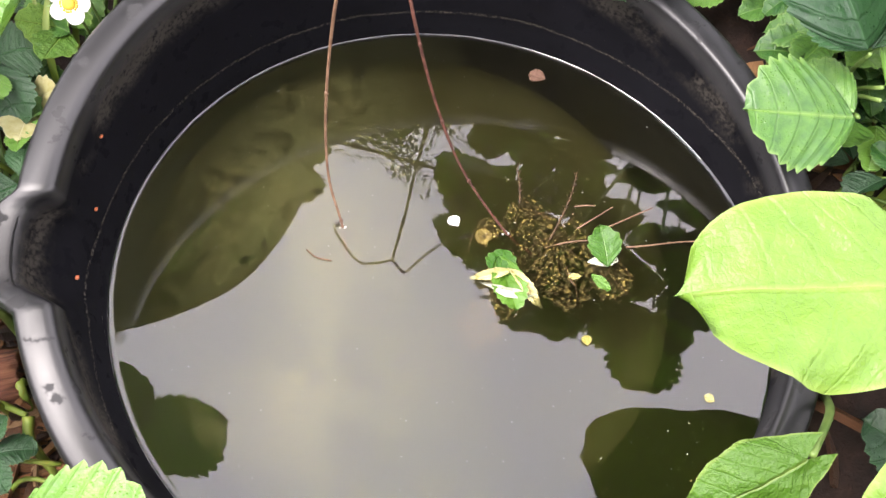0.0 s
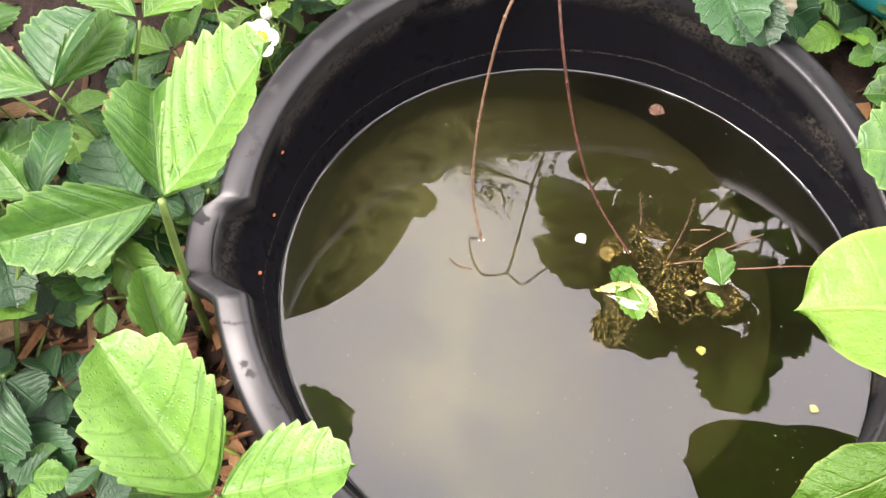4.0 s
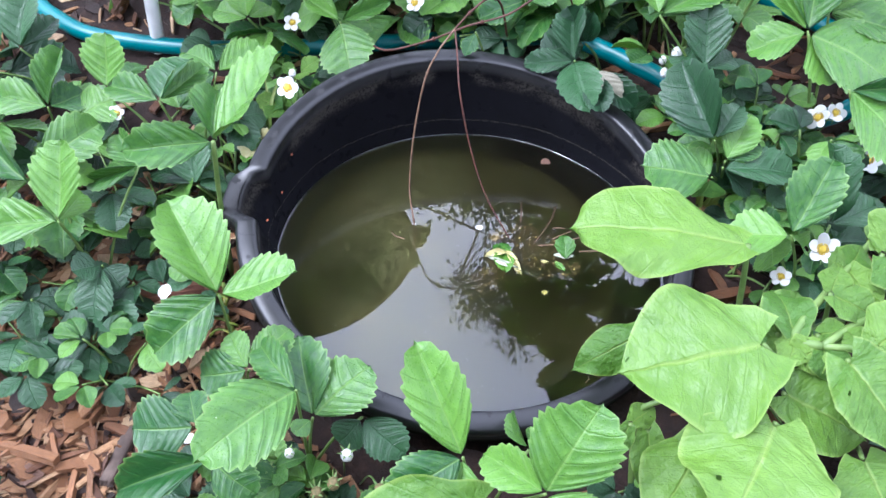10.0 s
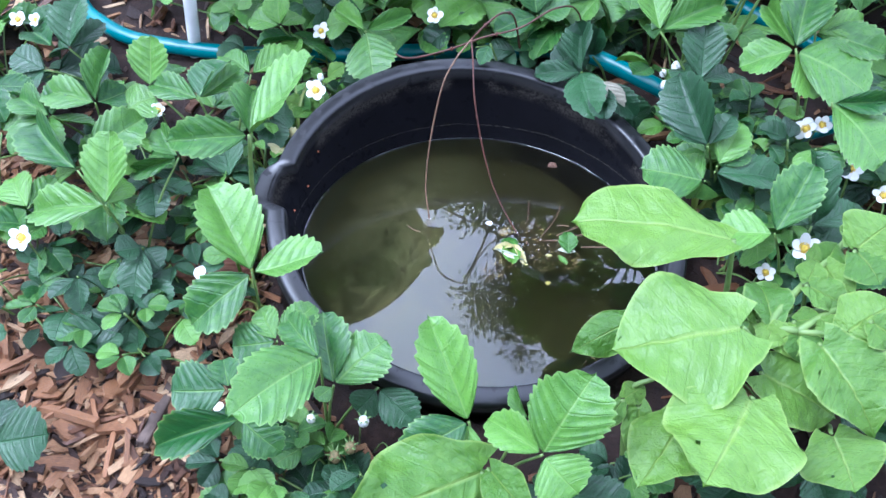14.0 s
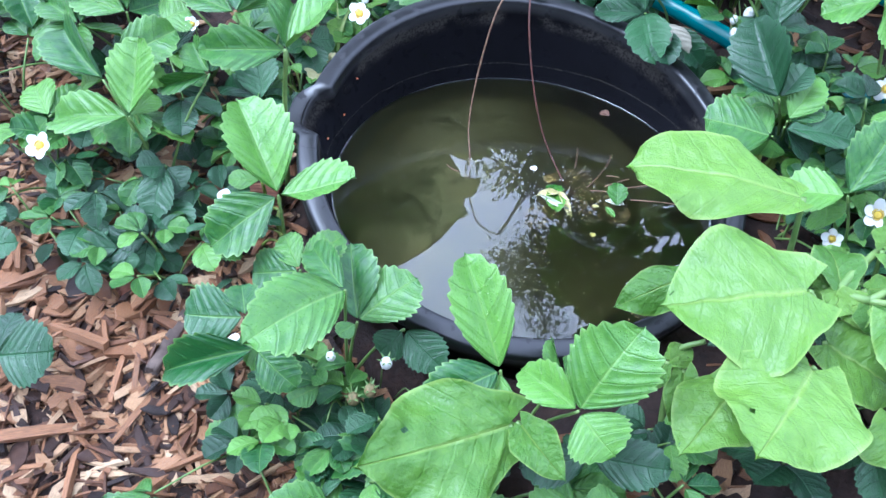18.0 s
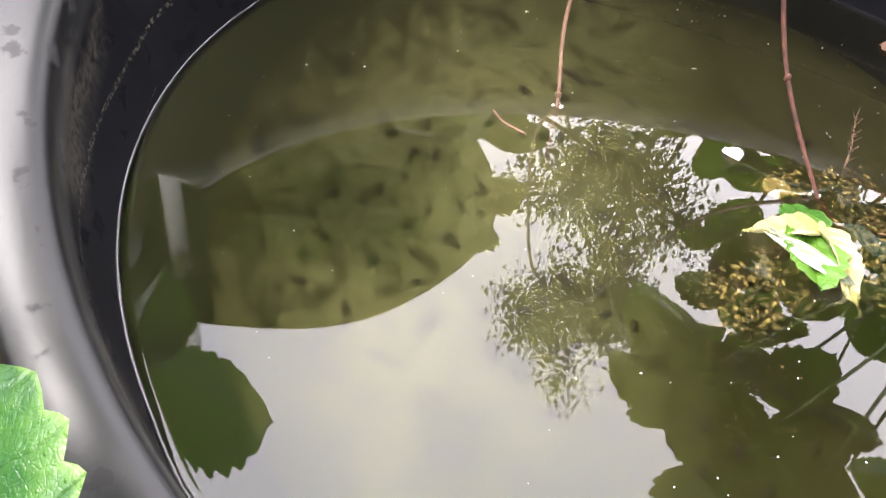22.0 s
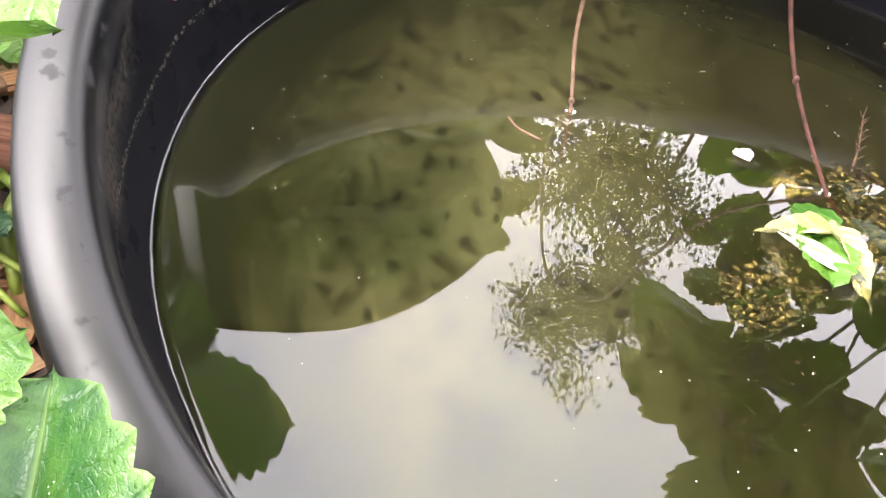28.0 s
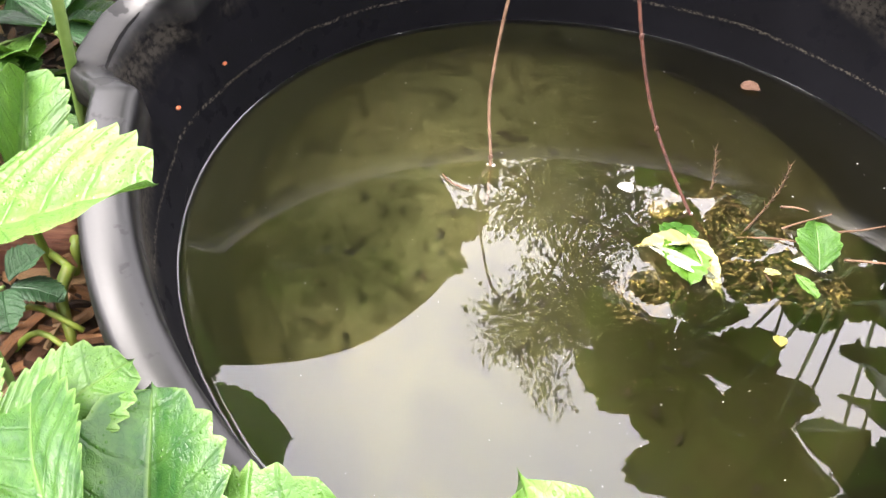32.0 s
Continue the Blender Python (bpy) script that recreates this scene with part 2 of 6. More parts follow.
def chip_material(name, *tones):
    """Split wood: each piece in one of the tones, streaked along its own length."""
    m, n, l, b = material(name, 0.7)
    geo, uv = n.new("ShaderNodeNewGeometry"), n.new("ShaderNodeUVMap")
    uv.uv_map = "grain"
    mp = n.new("ShaderNodeMapping")
    mp.inputs["Scale"].default_value = (1.2, 14, 1)
    l.new(uv.outputs[0], mp.inputs["Vector"])
    no = node(n, "ShaderNodeTexNoise", Scale=2.2, Detail=6.0, Roughness=0.7)
    l.new(mp.outputs[0], no.inputs["Vector"])
    c = colours(n, geo.outputs["Random Per Island"], *tones)
    l.new(mix_colour(n, 0.9, c, colours(n, no.outputs["Fac"], (0.30, (0.25, 0.22, 0.2)), (0.62, (1, 1, 1)), (0.8, (1.25, 1.2, 1.1))), "MULTIPLY"), b.inputs["Base Color"])
    l.new(math_node(n, "MULTIPLY_ADD", no.outputs["Fac"], 0.5, 0.20), b.inputs["Roughness"])
    bump(n, l, b, no.outputs["Fac"], 0.9, 0.002)
    return m
chip_m = chip_material("wood_chips", (0.0, (0.014, 0.0070, 0.0045)), (0.20, (0.050, 0.022, 0.012)), (0.36, (0.150, 0.062, 0.025)), (0.56, (0.315, 0.146, 0.060)), (0.80, (0.480, 0.275, 0.130)), (1.0, (0.630, 0.450, 0.260)))

def leaf_material(name, dark, light, vein, rim, rough, glow, quilt, dew=0.0, deep=0.45, net_depth=0.06, puff=0.7):
    """A leaf with sunken side veins, a paler rim and midrib, each leaf a little different, part of the light let through."""
    m, n, l, b = material(name, rough)
    b.inputs["Specular IOR Level"].default_value = 0.48
    uv, tc, info = n.new("ShaderNodeUVMap"), n.new("ShaderNodeTexCoord"), n.new("ShaderNodeObjectInfo")
    uv.uv_map = "veins"
    sep = n.new("ShaderNodeSeparateXYZ")
    l.new(uv.outputs[0], sep.inputs[0])
    no = node(n, "ShaderNodeTexNoise", Scale=4.0, Detail=6.0, Roughness=0.62)
    l.new(tc.outputs["Object"], no.inputs["Vector"])
    crinkle = node(n, "ShaderNodeTexNoise", Scale=15.0, Detail=4.0, Roughness=0.6)
    l.new(tc.outputs["Object"], crinkle.inputs["Vector"])
    warp = math_node(n, "MULTIPLY_ADD", no.outputs["Fac"], 0.5, -0.25)
    saw = math_node(n, "ABSOLUTE", math_node(n, "SUBTRACT", math_node(n, "FRACT", math_node(n, "ADD", sep.outputs["X"], warp)), 0.5))
    side = n.new("ShaderNodeClamp")
    l.new(math_node(n, "SUBTRACT", 1.0, math_node(n, "MULTIPLY", saw, 12.0)), side.inputs[0])
    mid = n.new("ShaderNodeClamp")
    l.new(math_node(n, "SUBTRACT", 1.0, math_node(n, "MULTIPLY", sep.outputs["Y"], 17.0)), mid.inputs[0])
    net = n.new("ShaderNodeTexVoronoi")
    net.feature = "DISTANCE_TO_EDGE"
    net.inputs["Scale"].default_value = 30.0
    l.new(tc.outputs["Object"], net.inputs["Vector"])
    mesh_line = n.new("ShaderNodeClamp")
    l.new(math_node(n, "SUBTRACT", 1.0, math_node(n, "MULTIPLY", net.outputs["Distance"], 9.0)), mesh_line.inputs[0])
    tone = math_node(n, "MULTIPLY_ADD", no.outputs["Fac"], 0.8, math_node(n, "MULTIPLY_ADD", info.outputs["Random"], 0.8, -0.36))
    tone = math_node(n, "ADD", tone, math_node(n, "MULTIPLY_ADD", crinkle.outputs["Fac"], 0.5, -0.25))
    body = colours(n, tone, (0.10, dark), (0.85, light))
    body = mix_colour(n, math_node(n, "MULTIPLY", mesh_line.outputs[0], 0.05), body, (*(0.55 * v for v in dark), 1))
    body = mix_colour(n, math_node(n, "MULTIPLY", side.outputs[0], 0.30 * deep), body, (*vein, 1))
    body = mix_colour(n, math_node(n, "MULTIPLY", mid.outputs[0], 0.5), body, (*rim, 1))
    edge = n.new("ShaderNodeClamp")
    l.new(math_node(n, "MULTIPLY_ADD", sep.outputs["Y"], 12.0, -11.0), edge.inputs[0])
    body = mix_colour(n, math_node(n, "MULTIPLY", edge.outputs[0], 0.55), body, (*rim, 1))
    l.new(body, b.inputs["Base Color"])
    # dew: small clear beads strewn over some of the leaf
    bead = n.new("ShaderNodeTexVoronoi")
    bead.inputs["Scale"].default_value = 30.0
    l.new(tc.outputs["Object"], bead.inputs["Vector"])
    few = math_node(n, "GREATER_THAN", math_node(n, "ADD", no.outputs["Fac"], math_node(n, "MULTIPLY", info.outputs["Random"], 0.25)), 0.62)
    dome = n.new("ShaderNodeClamp")
    l.new(math_node(n, "MULTIPLY", math_node(n, "SUBTRACT", 0.26, bead.outputs["Distance"]), math_node(n, "MULTIPLY", few, 4.0 * dew)), dome.inputs[0])
    wet = math_node(n, "GREATER_THAN", dome.outputs[0], 0.02)
    dull = math_node(n, "MULTIPLY_ADD", no.outputs["Fac"], 0.30, rough - 0.15)
    l.new(math_node(n, "MULTIPLY", dull, math_node(n, "MULTIPLY_ADD", wet, -0.75, 1.0)), b.inputs["Roughness"])
    tr = n.new("ShaderNodeBsdfTranslucent")
    l.new(mix_colour(n, 1.0, body, (1.2, 1.2, 0.4, 1), "MULTIPLY"), tr.inputs["Color"])
    mx = n.new("ShaderNodeMixShader")
    mx.inputs["Fac"].default_value = glow
    l.new(b.outputs[0], mx.inputs[1])
    l.new(tr.outputs[0], mx.inputs[2])
    l.new(mx.outputs[0], n["Material Output"].inputs["Surface"])
    height = math_node(n, "ADD", math_node(n, "MULTIPLY", side.outputs[0], -deep), math_node(n, "MULTIPLY", mesh_line.outputs[0], -net_depth))
    height = math_node(n, "ADD", math_node(n, "MULTIPLY_ADD", crinkle.outputs["Fac"], puff, height), math_node(n, "MULTIPLY_ADD", no.outputs["Fac"], 0.6, math_node(n, "MULTIPLY", dome.outputs[0], 1.2)))
    bump(n, l, b, math_node(n, "ADD", height, math_node(n, "MULTIPLY", mid.outputs[0], -0.8)), quilt, 0.0016)
    return m
berry_leaf = leaf_material("strawberry_leaf", (0.018, 0.078, 0.016), (0.116, 0.252, 0.036), (0.012, 0.048, 0.010), (0.1972, 0.3248, 0.0886), 0.36, 0.16, 0.5, 0.45)
old_leaf = leaf_material("old_strawberry_leaf", (0.0095, 0.036, 0.0125), (0.031, 0.092, 0.030), (0.006, 0.0232, 0.009), (0.0464, 0.1102, 0.0464), 0.34, 0.06, 0.6, 0.45)
pale_leaf = leaf_material("pale_green_leaf", (0.052, 0.134, 0.010), (0.128, 0.238, 0.028), (0.100, 0.200, 0.014), (0.245, 0.340, 0.080), 0.42, 0.16, 0.8, 0.0, 0.22, 0.07, 1.5)
dry_leaf = leaf_material("dry_leaf", (0.0812, 0.0377, 0.0232), (0.1856, 0.1044, 0.0696), (0.058, 0.029, 0.0174), (0.2088, 0.1334, 0.0928), 0.75, 0.08, 0.7)
round_shape_m = leaf_material("round_shape_m", (0.0203, 0.0406, 0.0116), (0.0406, 0.0696, 0.0203), (0.029, 0.0464, 0.0174), (0.174, 0.1566, 0.0812), 0.5, 0.05, 0.4)
fresh_leaf = leaf_material("fresh_floating_leaf", (0.030, 0.105, 0.008), (0.080, 0.190, 0.018), (0.026, 0.090, 0.008), (0.120, 0.220, 0.040), 0.40, 0.15, 0.4, 0.0, 0.25)
yellow_leaf = leaf_material("yellowed_leaf", (0.29, 0.2552, 0.0464), (0.493, 0.4872, 0.3016), (0.29, 0.2552, 0.0696), (0.522, 0.5104, 0.348), 0.55, 0.2, 0.3)

def plain_material(name, a, c, rough, scale=90.0, glow=0.0):
    m, n, l, b = material(name, rough)
    tc = n.new("ShaderNodeTexCoord")
    no = node(n, "ShaderNodeTexNoise", Scale=scale, Detail=5.0)
    l.new(tc.outputs["Object"], no.inputs["Vector"])
    l.new(colours(n, no.outputs["Fac"], (0.32, a), (0.7, c)), b.inputs["Base Color"])
    bump(n, l, b, no.outputs["Fac"], 0.25, 0.0006)
    if glow:
        b.inputs["Subsurface Weight"].default_value, b.inputs["Subsurface Scale"].default_value = glow, 0.002
    return m
stem_m = plain_material("green_stem", (0.0806, 0.1488, 0.0279), (0.1488, 0.2232, 0.0558), 0.5)
grass_m = plain_material("grass_blade", (0.088, 0.150, 0.016), (0.205, 0.255, 0.040), 0.5, 40.0, 0.15)
red_stem = plain_material("reddish_stem", (0.034, 0.010, 0.006), (0.105, 0.034, 0.020), 0.6, 220.0)
tan_stem = plain_material("tan_stem", (0.090, 0.046, 0.025), (0.200, 0.118, 0.068), 0.6, 220.0)
root_m = plain_material("brown_roots", (0.0217, 0.01116, 0.00496), (0.0992, 0.0527, 0.0186), 0.8, 300.0)
petal_m = plain_material("white_petal", (0.5616, 0.5694, 0.5148), (0.6552, 0.6552, 0.624), 0.5, 60.0)
pollen_m = plain_material("yellow_centre", (0.429, 0.2808, 0.0234), (0.5616, 0.429, 0.0468), 0.8, 900.0)
sepal_m = plain_material("sepal_green", (0.0992, 0.186, 0.0372), (0.2108, 0.2976, 0.0992), 0.6)
hose_m = plain_material("teal_hose", (0, 0.115, 0.128), (0.00372, 0.165, 0.172), 0.33, 14.0)
stake_m = plain_material("white_paint", (0.74, 0.74, 0.72), (0.84, 0.84, 0.82), 0.5, 40.0)
wood_m = plain_material("weathered_wood", (0.0341, 0.0217, 0.0155), (0.1054, 0.0744, 0.0558), 0.85, 70.0)
bark_m = plain_material("tree_bark", (0.031, 0.0248, 0.0186), (0.0806, 0.062, 0.0496), 0.9, 6.0)
moss_m = plain_material("pond_weed", (0.022, 0.017, 0.0048), (0.105, 0.072, 0.0200), 0.75, 260.0)
bleached = plain_material("bleached_leaf", (0.312, 0.3432, 0.234), (0.5616, 0.5772, 0.468), 0.55, 120.0)
seed_m = plain_material("golden_seeds", (0.0992, 0.0682, 0.0186), (0.248, 0.1798, 0.062), 0.5, 300.0)
grey_leaf = plain_material("grey_withered_leaf", (0.150, 0.130, 0.085), (0.330, 0.320, 0.240), 0.6, 70.0)
cream = plain_material("cream_withered_leaf", (0.40, 0.34, 0.07), (0.76, 0.72, 0.46), 0.6, 230.0)
unripe = plain_material("unripe_fruit", (0.100, 0.120, 0.030), (0.300, 0.200, 0.100), 0.7, 420.0)
red_dot = plain_material("orange_egg", (0.341, 0.0744, 0.0248), (0.403, 0.124, 0.0496), 0.5)
tree_leaf = plain_material("tree_foliage", (0.034, 0.066, 0.016), (0.075, 0.120, 0.032), 0.6, 3.0)
red_wood, n, l, b = material("red_wood_chunk", 0.75)
tc, mp = n.new("ShaderNodeTexCoord"), n.new("ShaderNodeMapping")
mp.inputs["Scale"].default_value = (18, 420, 260)
l.new(tc.outputs["Object"], mp.inputs["Vector"])
no = node(n, "ShaderNodeTexNoise", Scale=1.0, Detail=6.0, Roughness=0.65)
l.new(mp.outputs[0], no.inputs["Vector"])
l.new(colours(n, no.outputs["Fac"], (0.30, (0.040, 0.013, 0.008)), (0.48, (0.150, 0.052, 0.026)), (0.70, (0.300, 0.140, 0.075))), b.inputs["Base Color"])
bump(n, l, b, no.outputs["Fac"], 1.0, 0.003)

# ---- the ground: a bed of bark mulch that slopes up behind the tub ----
TUB_AT = Vector((-0.0014, -0.0045, 0.1428))
UPRIGHT = Vector((0.146, -0.2134, 1.0)).normalized()
TUB = Matrix.Translation(TUB_AT) @ Vector((0, 0, 1)).rotation_difference(UPRIGHT).to_matrix().to_4x4() @ Matrix.Diagonal((1, 0.976, 1, 1))
WATER_Z = 0.09

def ground_z(x, y):
    near = max(-0.9, min(1.2, y))
    return 0.065 + 0.175 * near + 0.007 * noise.noise((x * 9, y * 9, 3.0)) + 0.004 * noise.noise((x * 31, y * 31, 5.0))

bm = bmesh.new()
bmesh.ops.create_grid(bm, x_segments=260, y_segments=260, size=1.0)
for v in bm.verts:
    x, y = (c * (1.2 + 400 * abs(c) ** 9) for c in v.co.xy)
    z = ground_z(x, y)
    local = TUB.inverted() @ Vector((x, y, z))
    if math.hypot(local.x, local.y) < 0.196:
        z = min(z, 0.065 + 0.19 * y - 0.11)
    v.co = (x, y, z)
tagged(part("ground", bm, soil_m), "sloping garden bed of dark bark mulch", "ground", kind="structure")

# ---- the tub, which leans with the bed ----
PROFILE = [(0.0, 0.1925), (0.012, 0.190), (0.028, 0.1868), (0.033, 0.1845), (0.085, 0.1715), (0.128, 0.1605), (0.140, 0.154), (0.148, 0.142)]
SPOUT_AZ = radians(194.5)

def inner_radius(depth):
    """The inside radius of the tub at a depth under its rim."""
    for (d0, r0), (d1, r1) in zip(PROFILE, PROFILE[1:]):
        if depth <= d1:
            return r0 + (r1 - r0) * max(0.0, depth - d0) / (d1 - d0)
    return PROFILE[-1][1]

def spout_push(a):
    """How far the pouring lip bulges out at the angle a, from 0 to 1."""
    d = math.degrees((a - SPOUT_AZ + math.pi) % (2 * math.pi) - math.pi)
    steps = ((-9.0, 0.0), (-6.6, 0.70), (-4.8, 0.90), (0.5, 1.0), (3.6, 0.94), (8.0, 0.0))
    for (p, f), (q, g) in zip(steps, steps[1:]):
        if p <= d <= q:
            e = (d - p) / (q - p)
            return f + (g - f) * (0.6 * e + 0.4 * e * e * (3 - 2 * e))
    return 0.0

def lathe(rings, steps=160, push=0.0, drop=0.0, wobble=0.0):
    """Rings of radius, depth and share of the lip's bulge, turned round the axis."""
    bm = bmesh.new()
    rows = []
    for r, d, s in rings:
        row = []
        for k in range(steps):
            a = 2 * math.pi * k / steps
            q = spout_push(a) * s
            rr = (r + push * q) * (1 + wobble * noise.noise((math.cos(a) * 1.3, math.sin(a) * 1.3, 2.0)))
            row.append(bm.verts.new((rr * math.cos(a), rr * math.sin(a), -d - drop * q)))
        rows.append(row)
    for a, c in zip(rows, rows[1:]):
        for k in range(steps):
            bm.faces.new((a[k], c[k], c[(k + 1) % steps], a[(k + 1) % steps]))
    return bm

tub = new("tub")
tub.matrix_basis = TUB
tagged(tub, "round black plastic tub with a pouring lip, muddy inside", "tub")
rim_rings = [(0.1780, 0.059, 0.0), (0.1843, 0.0335, 0.25), (0.1864, 0.0285, 0.5), (0.1876, 0.012, 0.9), (0.1884, 0.0036, 1), (0.1893, 0.0012, 1), (0.1908, 0.0002, 1), (0.1940, 0.0, 1), (0.2040, 0.0012, 1), (0.2064, 0.0030, 1), (0.2079, 0.008, 1), (0.2082, 0.020, 1), (0.2062, 0.0205, 1), (0.2056, 0.010, 1), (0.199, 0.0055, 1)]
part("rim", lathe(rim_rings, steps=480, push=0.0165, drop=0.010), plastic, tub, "rolled rim with a pouring lip")
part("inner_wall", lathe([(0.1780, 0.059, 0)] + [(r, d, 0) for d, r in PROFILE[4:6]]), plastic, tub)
part("outer_wall", lathe([(0.1940, 0.008, 1.0), (0.191, 0.03, 0.7), (0.183, 0.06, 0), (0.173, 0.10, 0), (0.161, 0.148, 0), (0.156, 0.154, 0), (0.0005, 0.154, 0)], push=0.014), plastic, tub)
floor_rings = [(0.1605, 0.128, 0), (0.1580, 0.1345, 0), (0.1530, 0.1400, 0), (0.146, 0.1435, 0), (0.139, 0.1445, 0), (0.132, 0.1425, 0), (0.128, 0.1422, 0), (0.124, 0.1442, 0), (0.10, 0.1448, 0), (0.06, 0.144, 0), (0.02, 0.144, 0), (0.0005, 0.144, 0)]
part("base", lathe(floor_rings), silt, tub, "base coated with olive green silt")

bm = bmesh.new()
ring = []
for k in range(160):
    a = 2 * math.pi * k / 160
    lo, hi = 0.1, 0.25
    for _ in range(30):
        r = (lo + hi) / 2
        q = TUB.inverted() @ Vector((r * math.cos(a), r * math.sin(a), WATER_Z))
        if math.hypot(q.x, q.y) < inner_radius(-q.z) + 0.001:
            lo = r
        else:
            hi = r
    ring.append((lo * math.cos(a), lo * math.sin(a)))
# the surface is level, and climbs the wall a little at its edge
rows = [[bm.verts.new((x * f + 0.0, y * f, WATER_Z + up)) for x, y in ring] for f, up in ((1.006, 0.0030), (0.998, 0.0012), (0.990, 0.0004), (0.980, 0.0), (0.976, 0.0), (0.970, 0.0))]
for a, c in zip(rows, rows[1:]):
    for k in range(160):
        bm.faces.new((a[k], a[(k + 1) % 160], c[(k + 1) % 160], c[k]))
bm.faces.new(rows[-1])
water = tagged(part("water", bm, water_m), "still murky water mirroring leaves and sky", "water", kind="structure")
water.visible_shadow = False

# ---- leaves ----
def blade(teeth, wide, low, fold, curl, twist, pleat, wave, tooth, seed, tip=0.9, heart=0.0, cols=5, round_=0.85, lag=0.30, ruffle=0.0, holes=0):
    """A leaf blade one unit long, from its base at the origin along +y, its rows running out along the side veins.
    wide: its breadth; low: where it is broadest; fold: how steeply its halves rise; curl: how far its tip bends down."""
    rng = random.Random(seed)
    bm = bmesh.new()
    layer = bm.loops.layers.uv.new("veins")
    steps = teeth * 4
    phase = (0.0, 0.3, 0.62, 0.85)
    grid, where = [], {}
    ph = [rng.uniform(0, 6.28) for _ in range(4)]
    for i in range(steps + 1):
        s = i / steps
        f = phase[i % 4]
        out = math.sin(math.pi / 2 * min(1, s / low)) ** round_ if s < low else max(0.0, 1 - ((s - low) / (1 - low)) ** 2.1) ** tip
        edge_y = s * 0.98 + 0.02 * math.sin(math.pi * s) - heart * (1 - min(1, s / 0.25)) ** 1.5 * 0.6
        if heart and s < 0.3:
            out = max(out, 0.62 * math.sin(math.pi / 2 * min(1, (s + 0.06) / 0.2)))
        peak = tooth * (1 - abs(f - 0.62) / 0.62) if s > 0.16 and i < steps else 0.0
        half = wide / 2 * out
        row = []
        for j in range(-cols, cols + 1):
            v = j / cols
            a = abs(v)
            side = 1 if v > 0 else -1
            x = v * half * (1 + (peak / max(wide / 2, 0.1)) * a ** 6)
            mid_y = max(0.0, s * 1.02 - lag * math.sin(math.pi * s ** 0.8))
            y = mid_y * (1 - a ** 1.15) + (edge_y + 0.7 * peak * a ** 6) * a ** 1.15
            z = fold * abs(x) - 0.28 * abs(x) ** 2 * (1 + fold)
            z += pleat * math.cos(2 * math.pi * (f - 0.62)) * math.sin(math.pi * min(1, a * 0.92)) * min(1, out * 1.4)
            z += wave * a * a * (math.sin(7 * s + ph[0] + side) + 0.6 * math.sin(13 * s + ph[1] * side))
            z -= curl * max(0.0, y - 0.15) ** 2 * 0.9
            x += twist * y * y
            row.append(bm.verts.new((x, y, z + 0.02 * noise.noise((x * 3, y * 3, seed * 1.7)) + ruffle * noise.noise((x * 8, y * 8, seed * 0.7)) + 0.5 * ruffle * noise.noise((x * 19, y * 19, seed * 0.3)))))
            where[row[-1]] = (i / 4, a)
        grid.append(row)
    for p, q in zip(grid, grid[1:]):
        for j in range(2 * cols):
            corners = (p[j], p[j + 1], q[j + 1], q[j])
            try:
                face = bm.faces.new(corners)
            except ValueError:
                continue
            for loop in face.loops:
                i, a = where[loop.vert]
                loop[layer].uv = (i, a)
    bmesh.ops.remove_doubles(bm, verts=bm.verts, dist=0.0006)
    bm.faces.ensure_lookup_table()
    inner = [f for f in bm.faces if not any(e.is_boundary for e in f.edges)]
    bmesh.ops.delete(bm, geom=rng.sample(inner, holes), context="FACES_ONLY")
    return mesh_of("leaflet", bm)

BERRY = [blade(8 + k % 3, 0.84 + 0.05 * (k % 4), 0.55 + 0.03 * (k % 2), (0.45, 0.75, 0.3, 0.9, 0.5, 0.2, 0.7, 0.4)[k], (0.1, 0.3, 0.5, 0.15, -0.1, 0.25, 0.35, 0.7)[k], (0.0, 0.08, -0.08, 0.03)[k % 4], 0.013, 0.024, 0.050, 11 + k, tip=0.62, round_=0.75, lag=0.40) for k in range(8)]
OLD = [m.copy() for m in BERRY]
BLUNT = blade(9, 0.64, 0.58, 0.10, 0.32, 0.02, 0.004, 0.055, 0.0, 47, tip=0.36, heart=0.1, cols=11, round_=0.5, ruffle=0.020, holes=0)
PALE = [blade(9, 0.76 + 0.06 * (k % 3), 0.33, (0.15, 0.35, 0.05, 0.5, -0.15)[k], (0.25, 0.45, 0.1, 0.5, 0.6)[k], (0.05, -0.06)[k % 2], 0.004, 0.065, 0.0, 41 + k, tip=0.95, heart=0.34, cols=10, ruffle=0.030, holes=(1, 0, 2, 1, 0)[k]) for k in range(5)]
DRY = [blade(8, 0.6, 0.55, 0.9, 0.8, 0.2, 0.03, 0.12, 0.03, 61 + k) for k in range(2)]
SMALL = [blade(5, 0.8, 0.5, 0.3, 0.2, 0.0, 0.02, 0.03, 0.06, 71 + k, cols=3) for k in range(2)]
PALE.append(BLUNT)
for meshes, mat in ((BERRY, berry_leaf), (OLD, old_leaf), (PALE, pale_leaf), (DRY, dry_leaf), (SMALL, berry_leaf)):
    for me in meshes:
        me.materials.append(mat)

